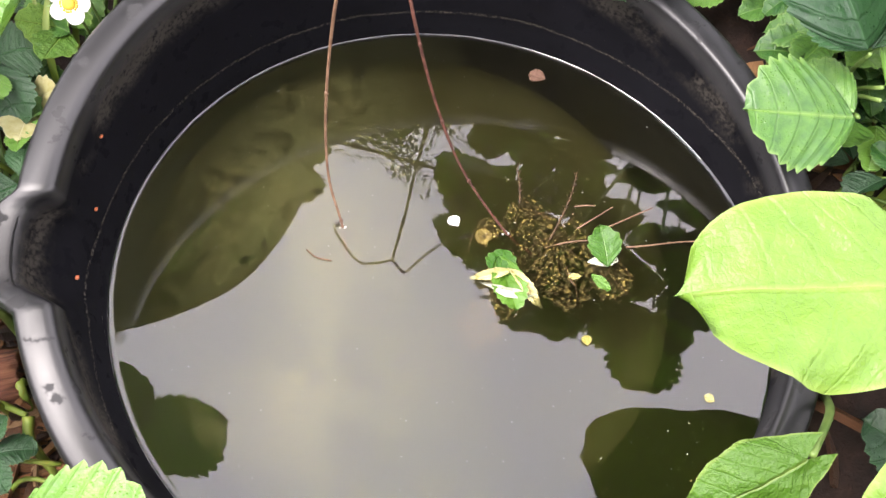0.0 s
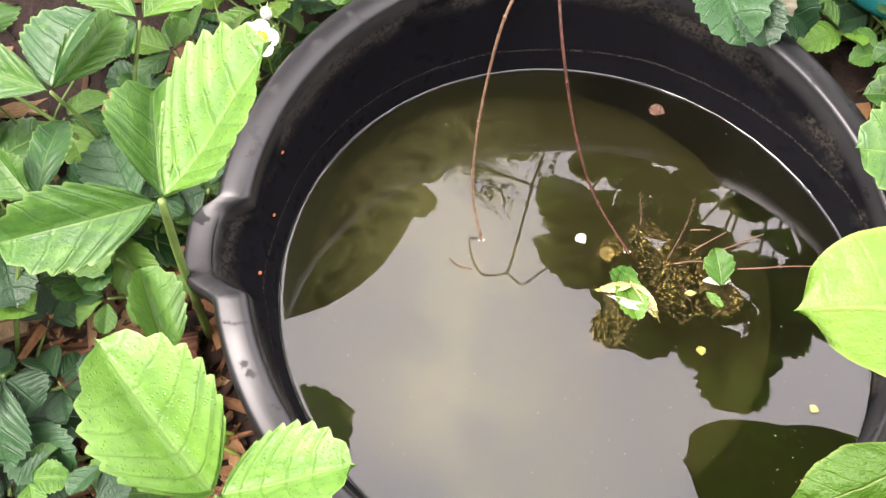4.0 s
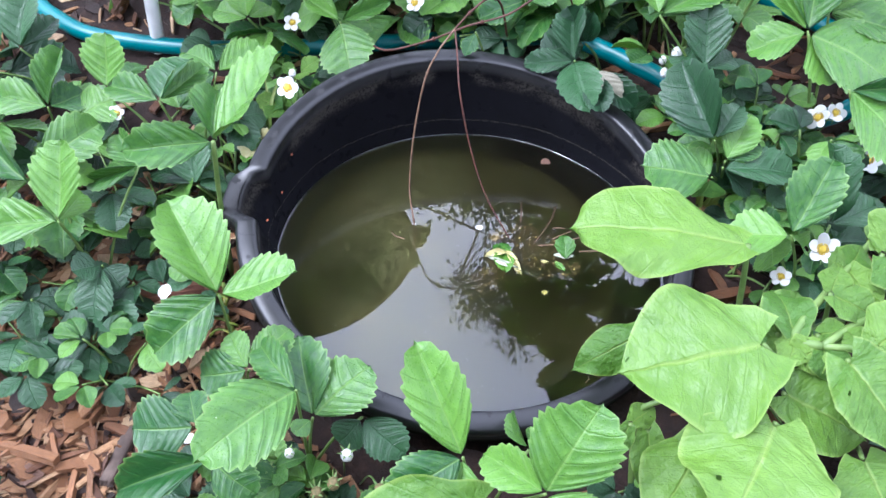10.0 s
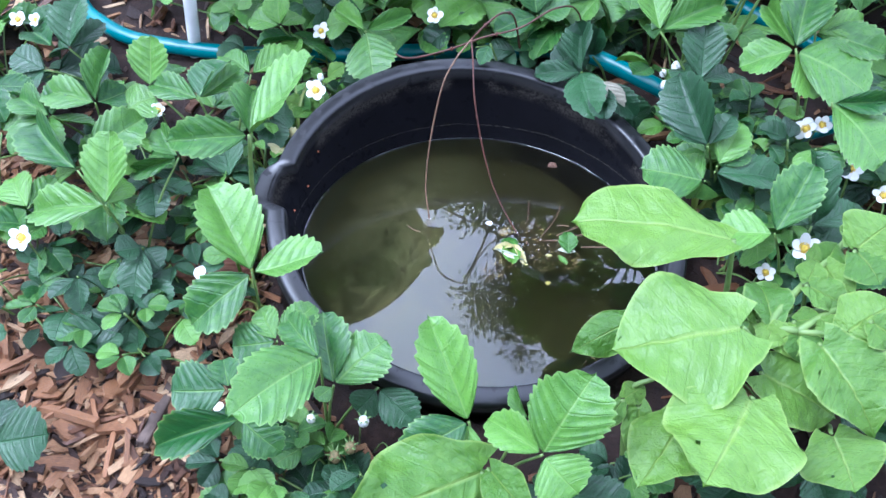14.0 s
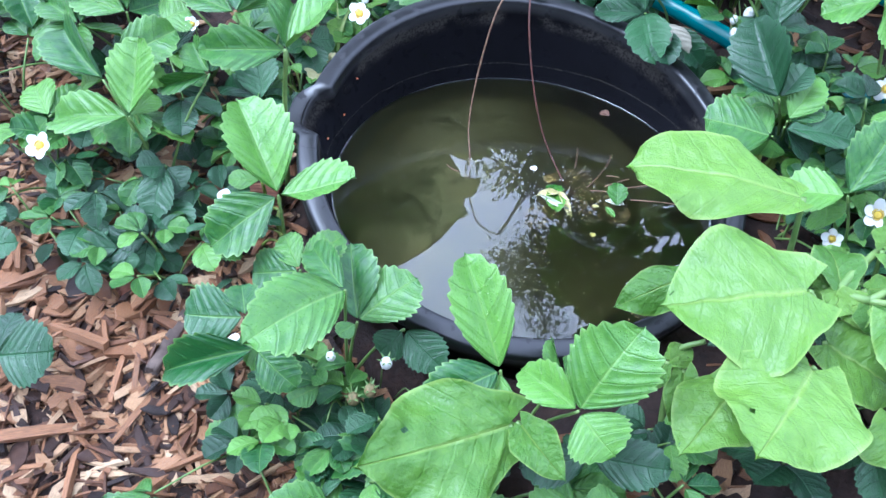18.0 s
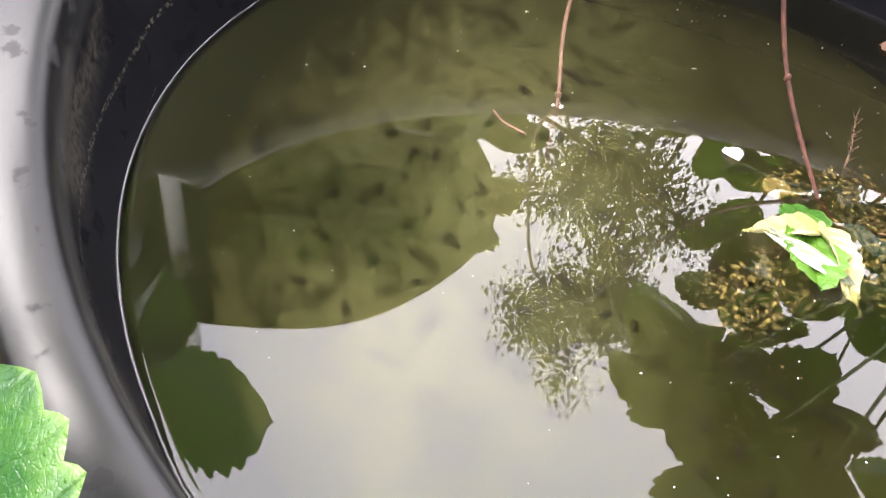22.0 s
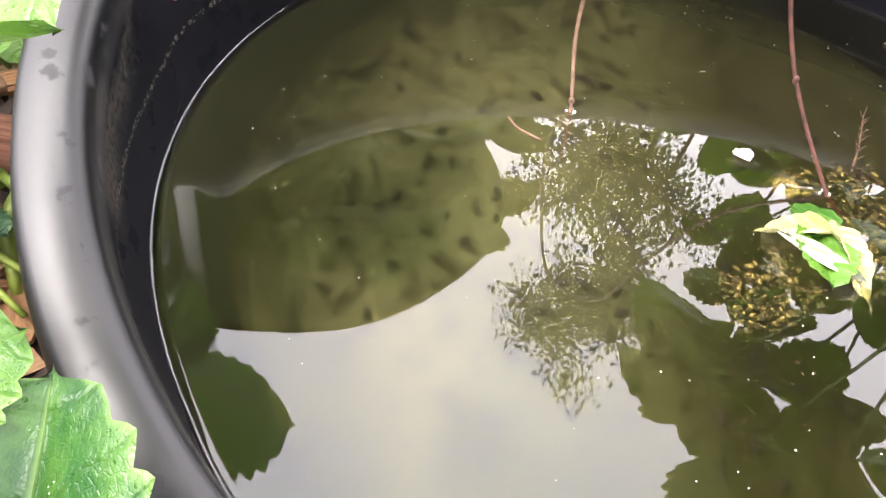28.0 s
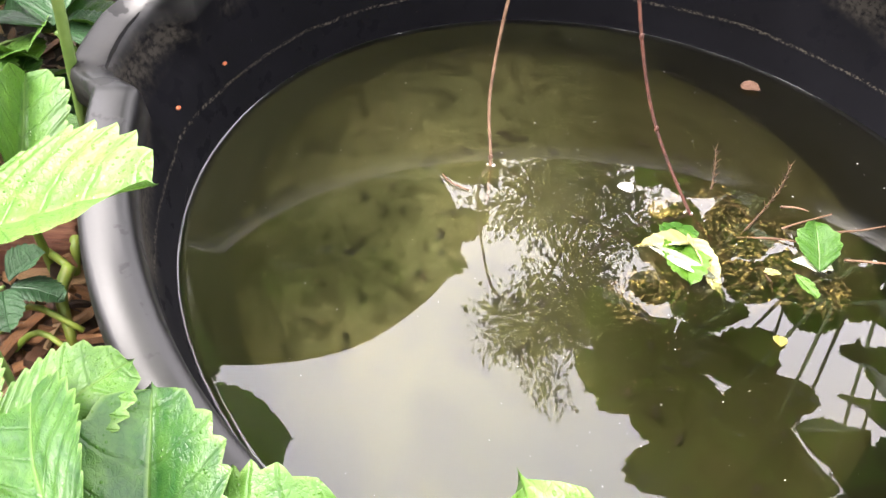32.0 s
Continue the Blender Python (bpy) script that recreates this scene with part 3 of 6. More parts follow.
def set_blade(parent, mesh, base, tip, width, facing=(0, 0, 1), name="leaflet", label=""):
    """Lays a blade from base to tip, in the parent's own space, width times as broad as it was drawn, its upper side towards facing."""
    base, tip = Vector(base), Vector(tip)
    along = tip - base
    up = Vector(facing)
    across = along.cross(up)
    if across.length < 1e-5:
        across = Vector((1, 0, 0))
    across.normalize()
    up = across.cross(along).normalized()
    size = along.length
    ob = new(name, mesh)
    ob.parent = parent
    turn = Matrix((across, along.normalized(), up)).transposed().to_4x4()
    ob.matrix_basis = Matrix.Translation(base) @ turn @ Matrix.Diagonal((size * width, size, size, 1))
    return tagged(ob, label)

def stalk(parent, points, radius, mat, name="stalk", taper=0.7, sides=7):
    return part(name, tube(curve_points(points, 4), radius, sides, taper), mat, parent)

def sprig(plant, foot, joint, blades, meshes, bend=0.3, mat=None, thick=0.0016):
    """One leaf of a plant: a stalk from foot to joint, and its blades (tip, width, shape, facing) as pieces of it."""
    at = plant.matrix_basis.translation
    foot, joint = Vector(foot) - at, Vector(joint) - at
    rise = foot.lerp(joint, 0.5)
    rise.z += bend * (joint - foot).length * 0.35
    leaf = stalk(plant, [foot, rise, joint], thick, mat or stem_m, "leaf")
    for tip, width, shape, facing in blades:
        tip = Vector(tip) - at
        start = joint + (tip - joint).normalized() * 0.003
        set_blade(leaf, meshes[shape % len(meshes)], start, tip, width, facing)
    return leaf

def berry_plant(x, y, group="strawberry plants", label="leafy green strawberry plant growing in bark mulch"):
    return thing("strawberry_plant", (x, y, ground_z(x, y)), label, "plant", group)

def wild_plant(rng, x, y, tall, leaves, size, old=0.25, lean=(0, 0), spread=1.0):
    """A strawberry plant whose three-part leaves spread round its crown."""
    plant = berry_plant(x, y)
    g = ground_z(x, y)
    start = rng.uniform(0, 6.28)
    for k in range(leaves):
        a = start + 2.4 * k + rng.uniform(-0.4, 0.4)
        young = k / max(1, leaves - 1)
        reach = (0.035 + 0.06 * (1 - young) * rng.uniform(0.7, 1.3)) * spread
        z = tall * (0.45 + 0.55 * young) * rng.uniform(0.85, 1.1)
        joint = Vector((x + reach * math.cos(a) + lean[0], y + reach * math.sin(a) + lean[1], g + z))
        tilt = rng.uniform(-0.25, 0.5)
        blades = []
        meshes = OLD if rng.random() < old * (1.4 - young) else BERRY
        sz = size * rng.uniform(0.75, 1.15)
        for turn_by in (-1.15, 0.0, 1.15):
            d = a + turn_by * rng.uniform(0.8, 1.1)
            tip = joint + sz * Vector((math.cos(d), math.sin(d), tilt + rng.uniform(-0.15, 0.15))).normalized() * (1.0 if turn_by == 0 else 0.9)
            facing = (math.cos(a) * -0.3 + rng.uniform(-0.35, 0.35), math.sin(a) * -0.3 + rng.uniform(-0.35, 0.35), 1)
            blades.append((tip, rng.uniform(0.70, 0.98), rng.randrange(8), facing))
        if min(math.hypot(p.x, p.y + 0.007) for p in [joint] + [c[0] for c in blades]) < 0.222:
            continue
        sprig(plant, (x + rng.uniform(-0.006, 0.006), y + rng.uniform(-0.006, 0.006), g - 0.004), joint, blades, meshes, 0.3, stem_m, rng.uniform(0.0011, 0.0017))
    return plant

# ---- the plants that stand nearest to the tub ----
def pale_plant(x, y, label="broad pale green leaves of a garden plant"):
    return thing("broad_leaved_plant", (x, y, ground_z(x, y)), label, "plant", "pale broad-leaved plants")

plant = berry_plant(-0.150, -0.181)
sprig(plant, (-0.150, -0.181, 0.030), (-0.146, -0.190, 0.185), [((-0.198, -0.156, 0.240), 0.72, 1, (0.5, -0.3, 0.8)), ((-0.085, -0.172, 0.208), 0.74, 4, (0, 0, 1)), ((-0.188, -0.233, 0.150), 0.82, 0, (0.1, -0.5, 0.8))], BERRY)
sprig(plant, (-0.150, -0.181, 0.030), (-0.110, -0.225, 0.150), [((-0.093, -0.190, 0.168), 0.75, 5, (0.1, -0.5, 0.8)), ((-0.152, -0.236, 0.135), 0.97, 5, (0.1, -0.5, 0.8)), ((-0.138, -0.205, 0.160), 0.79, 5, (0.1, -0.5, 0.8))], BERRY)
plant = berry_plant(-0.075, -0.224)
sprig(plant, (-0.075, -0.224, 0.023), (-0.055, -0.238, 0.130), [((-0.084, -0.192, 0.162), 0.80, 0, (0.2, -0.6, 0.8)), ((-0.028, -0.199, 0.160), 0.95, 5, (-0.1, -0.6, 0.8)), ((-0.062, -0.255, 0.130), 1.08, 5, (0.1, -0.5, 0.8))], BERRY)
sprig(plant, (-0.075, -0.224, 0.023), (-0.060, -0.245, 0.172), [((-0.089, -0.315, 0.200), 0.72, 2, (0.1, -0.5, 0.8)), ((-0.116, -0.208, 0.165), 0.47, 5, (0.1, -0.5, 0.8))], BERRY)
sprig(plant, (-0.075, -0.224, 0.023), (-0.129, -0.276, 0.140), [((-0.175, -0.294, 0.135), 1.14, 5, (0.1, -0.5, 0.8)), ((-0.144, -0.254, 0.150), 1.14, 6, (0.1, -0.5, 0.8)), ((-0.095, -0.303, 0.120), 0.64, 2, (0.1, -0.5, 0.8))], BERRY)
sprig(plant, (-0.075, -0.224, 0.023), (-0.111, -0.292, 0.130), [((-0.178, -0.328, 0.115), 0.49, 6, (0.1, -0.5, 0.8)), ((-0.075, -0.307, 0.120), 0.88, 2, (0.1, -0.5, 0.8))], BERRY)
sprig(plant, (-0.075, -0.224, 0.023), (-0.026, -0.215, 0.110), [((0.011, -0.235, 0.105), 0.87, 2, (0.1, -0.5, 0.8)), ((-0.039, -0.233, 0.090), 1.13, 5, (0.1, -0.5, 0.8))], OLD)
plant = berry_plant(-0.330, -0.111)
sprig(plant, (-0.330, -0.111, 0.043), (-0.292, -0.188, 0.075), [((-0.326, -0.187, 0.085), 1.07, 5, (0.1, -0.5, 0.8)), ((-0.263, -0.176, 0.080), 1.23, 2, (0.1, -0.5, 0.8)), ((-0.334, -0.219, 0.065), 0.76, 0, (0.1, -0.5, 0.8))], OLD)
sprig(plant, (-0.330, -0.111, 0.043), (-0.311, -0.209, 0.070), [((-0.345, -0.226, 0.070), 1.03, 0, (0.1, -0.5, 0.8)), ((-0.294, -0.223, 0.060), 1.35, 5, (0.1, -0.5, 0.8))], OLD)
sprig(plant, (-0.330, -0.111, 0.043), (-0.307, -0.133, 0.110), [((-0.299, -0.180, 0.095), 0.77, 2, (0.1, -0.5, 0.8)), ((-0.284, -0.142, 0.100), 1.49, 5, (0.1, -0.5, 0.8)), ((-0.319, -0.154, 0.120), 1.32, 1, (0.1, -0.5, 0.8))], OLD)
plant = berry_plant(0.075, -0.237)
sprig(plant, (0.075, -0.237, 0.020), (0.064, -0.249, 0.150), [((0.017, -0.208, 0.210), 0.58, 0, (0.3, -0.6, 0.7)), ((0.025, -0.295, 0.150), 0.73, 2, (0.1, -0.5, 0.8)), ((0.070, -0.281, 0.130), 0.96, 4, (0.1, -0.5, 0.8))], BERRY)
sprig(plant, (0.075, -0.237, 0.020), (0.125, -0.264, 0.158), [((0.143, -0.234, 0.222), 0.92, 5, (0.1, -0.5, 0.8)), ((0.078, -0.248, 0.165), 0.65, 6, (0.1, -0.5, 0.8)), ((0.154, -0.284, 0.150), 1.40, 2, (0.1, -0.5, 0.8))], BERRY)
sprig(plant, (0.075, -0.237, 0.020), (0.103, -0.205, 0.110), [((0.083, -0.177, 0.112), 0.39, 3, (0, -1, 0.4)), ((0.109, -0.177, 0.100), 0.85, 5, (0.1, -0.5, 0.8))], BERRY)
sprig(plant, (0.075, -0.237, 0.020), (0.141, -0.257, 0.100), [((0.192, -0.261, 0.120), 0.70, 2, (0.1, -0.5, 0.8)), ((0.100, -0.289, 0.100), 0.74, 5, (0.1, -0.5, 0.8))], OLD)
plant = pale_plant(0.309, 0.037)
sprig(plant, (0.245, -0.050, 0.055), (0.230, -0.038, 0.205), [((0.102, -0.062, 0.228), 1.0, 5, (0.05, -0.1, 1))], PALE, thick=0.0032)
plant = pale_plant(0.061, -0.304)
sprig(plant, (0.061, -0.304, 0.009), (0.085, -0.281, 0.140), [((0.013, -0.370, 0.165), 0.85, 2, (0.1, -0.5, 0.8))], PALE, thick=0.0026)
sprig(plant, (0.061, -0.304, 0.009), (0.089, -0.277, 0.140), [((0.125, -0.310, 0.150), 0.87, 1, (0.1, -0.5, 0.8))], PALE, thick=0.0026)
plant = berry_plant(-0.411, -0.342)
sprig(plant, (-0.411, -0.342, 0.002), (-0.327, -0.349, 0.070), [((-0.287, -0.334, 0.075), 1.37, 2, (0.1, -0.5, 0.8)), ((-0.341, -0.311, 0.080), 0.77, 5, (0.1, -0.5, 0.8)), ((-0.371, -0.348, 0.080), 0.95, 0, (0.1, -0.5, 0.8))], OLD)
sprig(plant, (-0.411, -0.342, 0.002), (-0.410, -0.275, 0.090), [((-0.376, -0.264, 0.100), 0.92, 2, (0.1, -0.5, 0.8)), ((-0.425, -0.229, 0.100), 0.71, 5, (0.1, -0.5, 0.8))], OLD)
plant = pale_plant(0.369, 0.027, label="pale green plant with thick branching stems")
sprig(plant, (0.369, 0.027, 0.067), (0.270, -0.106, 0.190), [((0.257, -0.057, 0.195), 1.00, 1, (0.1, -0.5, 0.8)), ((0.269, -0.136, 0.190), 1.31, 0, (0.1, -0.5, 0.8))], PALE, thick=0.0026)
sprig(plant, (0.369, 0.027, 0.067), (0.304, -0.037, 0.200), [((0.287, -0.043, 0.210), 1.87, 2, (0.1, -0.5, 0.8)), ((0.325, -0.071, 0.200), 1.07, 3, (0.1, -0.5, 0.8)), ((0.312, -0.026, 0.215), 1.90, 1, (0.1, -0.5, 0.8))], PALE, thick=0.0026)
sprig(plant, (0.369, 0.027, 0.067), (0.289, -0.111, 0.190), [((0.270, -0.129, 0.185), 1.83, 0, (0.1, -0.5, 0.8)), ((0.302, -0.131, 0.180), 1.73, 1, (0.1, -0.5, 0.8))], PALE, thick=0.0026)
sprig(plant, (0.369, 0.027, 0.067), (0.320, -0.106, 0.190), [((0.304, -0.096, 0.200), 1.83, 3, (0.1, -0.5, 0.8)), ((0.350, -0.132, 0.180), 1.46, 2, (0.1, -0.5, 0.8))], PALE, thick=0.0026)
stalk(plant, [Vector(p) - plant.matrix_basis.translation for p in ((0.358, -0.064, 0.200), (0.318, -0.081, 0.195), (0.289, -0.111, 0.190))], 0.0042, stem_m, "stem")
stalk(plant, [Vector(p) - plant.matrix_basis.translation for p in ((0.289, -0.111, 0.190), (0.270, -0.105, 0.190), (0.304, -0.037, 0.200), (0.326, -0.001, 0.215))], 0.0036, stem_m, "stem")
stalk(plant, [Vector(p) - plant.matrix_basis.translation for p in ((0.363, -0.098, 0.170), (0.320, -0.106, 0.190), (0.289, -0.111, 0.190))], 0.0036, stem_m, "stem")
plant = pale_plant(0.202, -0.172, label="yellowing stem and leaf of a pale garden plant")
sprig(plant, (0.202, -0.172, 0.032), (0.186, -0.161, 0.110), [((0.201, -0.205, 0.085), 0.83, 1, (0.1, -0.5, 0.8))], PALE, thick=0.0026)
sprig(plant, (0.202, -0.172, 0.032), (0.172, -0.163, 0.115), [((0.164, -0.193, 0.110), 0.84, 0, (0.1, -0.5, 0.8)), ((0.187, -0.145, 0.120), 1.22, 2, (0.1, -0.5, 0.8))], PALE, thick=0.0026)
stalk(plant, [Vector(p) - plant.matrix_basis.translation for p in ((0.188, -0.182, 0.030), (0.179, -0.160, 0.080), (0.177, -0.150, 0.115), (0.194, -0.144, 0.130))], 0.003, stem_m, "stem")

# a young plant with thick yellow-green stalks squeezed against the tub below the lip
plant = berry_plant(-0.226, -0.096, label="young strawberry plant with thick yellow-green stalks beside the tub")
sprig(plant, (-0.222, -0.100, 0.045), (-0.224, -0.103, 0.100), [((-0.248, -0.062, 0.132), 0.55, 3, (0.6, -0.3, 0.6)), ((-0.250, -0.119, 0.104), 0.75, 5, (0.1, -0.4, 0.9))], BERRY, 0.1, grass_m, 0.0022)
for points, radius in ((((-0.206, -0.105, 0.070), (-0.203, -0.116, 0.064), (-0.190, -0.128, 0.050)), 0.0032), (((-0.226, -0.079, 0.040), (-0.218, -0.088, 0.066), (-0.214, -0.100, 0.042)), 0.0030), (((-0.246, -0.094, 0.052), (-0.228, -0.098, 0.064), (-0.208, -0.104, 0.068)), 0.0024), (((-0.222, -0.136, 0.050), (-0.208, -0.128, 0.066), (-0.186, -0.124, 0.058)), 0.0018), (((-0.214, -0.142, 0.045), (-0.200, -0.134, 0.060), (-0.180, -0.134, 0.052)), 0.0016)):
    stalk(plant, [Vector(p) - plant.matrix_basis.translation for p in points], radius, grass_m, "stem")

# dark leaves that droop over the far side of the rim
plant = berry_plant(0.105, 0.235, label="strawberry plant whose dark leaves droop over the rim")
sprig(plant, (0.105, 0.235, 0.095), (0.051, 0.190, 0.192), [((0.036, 0.240, 0.220), 0.60, 3, (-0.2, -0.7, 0.6)), ((0.002, 0.179, 0.187), 0.60, 0, (0.0, -0.6, 0.8)), ((0.072, 0.138, 0.178), 0.80, 6, (0.0, -0.8, 0.6))], OLD)
sprig(plant, (0.110, 0.230, 0.095), (0.071, 0.181, 0.188), [((0.121, 0.167, 0.170), 0.60, 1, (0.2, -0.7, 0.7)), ((0.091, 0.142, 0.170), 0.76, 4, (0.0, -0.7, 0.7))], OLD)
withered = OLD[7].copy()
withered.materials.clear()
withered.materials.append(grey_leaf)
sprig(plant, (0.108, 0.228, 0.095), (0.075, 0.177, 0.196), [((0.103, 0.159, 0.178), 0.70, 0, (0.1, -0.7, 0.7))], [withered])
plant = berry_plant(-0.035, 0.225, label="small strawberry plant with one bright leaf over the rim")
sprig(plant, (-0.035, 0.225, 0.09), (-0.052, 0.192, 0.205), [((-0.055, 0.165, 0.195), 0.8, 0, (0.0, -0.7, 0.7))], SMALL)

# the plants beside and behind the tub, leaf by leaf
plant = berry_plant(-0.224, -0.063)
sprig(plant, (-0.224, -0.063, 0.051), (-0.199, -0.078, 0.235), [((-0.147, -0.031, 0.296), 0.84, 4, (-0.6, -0.35, 0.7)), ((-0.256, -0.120, 0.245), 0.62, 0, (-0.2, -0.75, 0.6)), ((-0.225, -0.020, 0.245), 0.60, 3, (0.3, -0.5, 0.8))], BERRY, thick=0.0028)
plant = berry_plant(-0.302, 0.029)
sprig(plant, (-0.302, 0.029, 0.067), (-0.302, -0.001, 0.200), [((-0.367, 0.013, 0.197), 0.55, 0, (0.05, -0.45, 0.85)), ((-0.299, 0.044, 0.223), 1.30, 1, (-0.45, -0.45, 0.8)), ((-0.288, 0.059, 0.200), 0.52, 4, (0.45, -0.45, 0.8))], BERRY)
sprig(plant, (-0.302, 0.029, 0.067), (-0.280, 0.067, 0.192), [((-0.332, 0.096, 0.202), 0.48, 2, (0.45, -0.45, 0.8)), ((-0.254, 0.116, 0.195), 0.77, 4, (0.05, -0.45, 0.85)), ((-0.303, 0.058, 0.175), 1.03, 5, (0.05, -0.45, 0.85))], BERRY)
sprig(plant, (-0.302, 0.029, 0.067), (-0.376, 0.020, 0.184), [((-0.380, 0.049, 0.229), 1.03, 4, (0.05, -0.8, 0.55)), ((-0.380, 0.084, 0.180), 0.51, 5, (0.05, -0.45, 0.85))], BERRY)
plant = berry_plant(-0.338, -0.110)
sprig(plant, (-0.338, -0.110, 0.043), (-0.328, -0.140, 0.165), [((-0.414, -0.152, 0.143), 0.57, 0, (-0.45, -0.45, 0.8)), ((-0.339, -0.091, 0.214), 0.79, 4, (0.05, -0.8, 0.55)), ((-0.328, -0.096, 0.168), 0.69, 2, (0.45, -0.45, 0.8))], BERRY)
sprig(plant, (-0.338, -0.110, 0.043), (-0.391, -0.098, 0.158), [((-0.482, -0.060, 0.170), 0.53, 1, (-0.45, -0.45, 0.8)), ((-0.453, -0.085, 0.120), 0.54, 5, (0.05, -0.45, 0.85))], BERRY)
sprig(plant, (-0.338, -0.110, 0.043), (-0.389, -0.082, 0.166), [((-0.352, -0.029, 0.185), 0.82, 0, (0.45, -0.45, 0.8)), ((-0.344, -0.067, 0.153), 0.65, 2, (0.05, -0.45, 0.85))], BERRY)
sprig(plant, (-0.338, -0.110, 0.043), (-0.308, -0.046, 0.157), [((-0.358, -0.072, 0.142), 0.35, 6, (0, -0.9, 0.4)), ((-0.342, -0.025, 0.171), 0.71, 3, (-0.45, -0.45, 0.8)), ((-0.319, 0.009, 0.167), 0.52, 5, (0.05, -0.45, 0.85))], BERRY)
plant = berry_plant(-0.454, 0.018)
sprig(plant, (-0.454, 0.018, 0.065), (-0.434, -0.002, 0.165), [((-0.504, 0.001, 0.165), 0.66, 0, (-0.45, -0.45, 0.8)), ((-0.450, 0.058, 0.195), 0.45, 3, (0.05, -0.45, 0.85)), ((-0.416, 0.032, 0.161), 1.32, 4, (0.05, -0.45, 0.85))], BERRY)
sprig(plant, (-0.454, 0.018, 0.065), (-0.404, 0.005, 0.156), [((-0.383, 0.029, 0.170), 1.68, 5, (0.05, -0.45, 0.85)), ((-0.431, 0.043, 0.172), 0.79, 2, (0.05, -0.45, 0.85))], BERRY)
sprig(plant, (-0.454, 0.018, 0.065), (-0.484, -0.020, 0.147), [((-0.542, -0.007, 0.154), 0.71, 1, (0.05, -0.45, 0.85)), ((-0.486, 0.023, 0.169), 0.70, 6, (0.05, -0.45, 0.85))], BERRY)
sprig(plant, (-0.454, 0.018, 0.065), (-0.437, -0.132, 0.122), [((-0.482, -0.101, 0.137), 0.73, 2, (0.05, -0.45, 0.85)), ((-0.433, -0.089, 0.129), 0.70, 4, (0.05, -0.45, 0.85)), ((-0.455, -0.147, 0.099), 1.14, 5, (0.05, -0.45, 0.85))], BERRY)
plant = berry_plant(-0.250, -0.001)
sprig(plant, (-0.250, -0.001, 0.062), (-0.270, -0.021, 0.121), [((-0.296, 0.016, 0.143), 1.03, 4, (0.05, -0.45, 0.85)), ((-0.346, 0.005, 0.116), 0.35, 2, (0.05, -0.45, 0.85)), ((-0.253, 0.004, 0.116), 1.11, 5, (0.05, -0.45, 0.85))], OLD)
sprig(plant, (-0.250, -0.001, 0.062), (-0.268, 0.071, 0.137), [((-0.243, 0.038, 0.122), 0.95, 0, (0.05, -0.45, 0.85)), ((-0.280, 0.052, 0.134), 1.67, 2, (0.05, -0.45, 0.85)), ((-0.246, 0.086, 0.140), 1.51, 5, (0.05, -0.45, 0.85))], OLD)
sprig(plant, (-0.250, -0.001, 0.062), (-0.236, 0.010, 0.112), [((-0.253, 0.002, 0.105), 1.59, 4, (0.05, -0.45, 0.85)), ((-0.239, 0.032, 0.121), 0.99, 2, (0.05, -0.45, 0.85))], OLD)
plant = berry_plant(-0.501, 0.106)
sprig(plant, (-0.501, 0.106, 0.081), (-0.521, 0.076, 0.168), [((-0.528, 0.112, 0.215), 0.98, 1, (0.05, -0.8, 0.55)), ((-0.504, 0.124, 0.177), 0.82, 4, (0.05, -0.45, 0.85)), ((-0.588, 0.109, 0.144), 0.39, 2, (0.05, -0.45, 0.85))], OLD)
sprig(plant, (-0.501, 0.106, 0.081), (-0.548, 0.058, 0.145), [((-0.599, 0.062, 0.156), 0.79, 5, (0.05, -0.45, 0.85)), ((-0.572, 0.040, 0.132), 1.43, 0, (0.05, -0.45, 0.85))], OLD)
plant = berry_plant(-0.193, 0.216)
sprig(plant, (-0.193, 0.216, 0.100), (-0.193, 0.176, 0.201), [((-0.163, 0.130, 0.178), 1.08, 5, (0, -0.5, 0.85)), ((-0.146, 0.200, 0.220), 0.40, 6, (0.05, -0.8, 0.55)), ((-0.233, 0.184, 0.217), 0.61, 3, (0.05, -0.45, 0.85))], BERRY)
sprig(plant, (-0.193, 0.216, 0.100), (-0.221, 0.207, 0.191), [((-0.254, 0.198, 0.190), 1.39, 2, (0.05, -0.45, 0.85)), ((-0.232, 0.217, 0.213), 1.78, 4, (0.05, -0.45, 0.85)), ((-0.167, 0.204, 0.171), 0.59, 5, (0.05, -0.45, 0.85))], BERRY)
plant = berry_plant(-0.293, 0.214)
sprig(plant, (-0.293, 0.214, 0.100), (-0.293, 0.164, 0.194), [((-0.303, 0.177, 0.226), 1.09, 1, (0.05, -0.8, 0.55)), ((-0.335, 0.171, 0.195), 0.89, 0, (0.05, -0.45, 0.85)), ((-0.285, 0.194, 0.199), 1.18, 5, (0.05, -0.45, 0.85))], BERRY)
sprig(plant, (-0.293, 0.214, 0.100), (-0.367, 0.184, 0.187), [((-0.386, 0.193, 0.199), 1.68, 2, (0.05, -0.45, 0.85)), ((-0.358, 0.206, 0.201), 1.60, 4, (0.05, -0.45, 0.85)), ((-0.386, 0.167, 0.174), 1.50, 0, (0.05, -0.45, 0.85))], BERRY)
sprig(plant, (-0.293, 0.214, 0.100), (-0.266, 0.226, 0.195), [((-0.285, 0.207, 0.201), 1.65, 4, (0.05, -0.45, 0.85)), ((-0.246, 0.234, 0.216), 1.36, 2, (0.05, -0.45, 0.85)), ((-0.263, 0.211, 0.162), 0.86, 5, (0.05, -0.45, 0.85))], OLD)
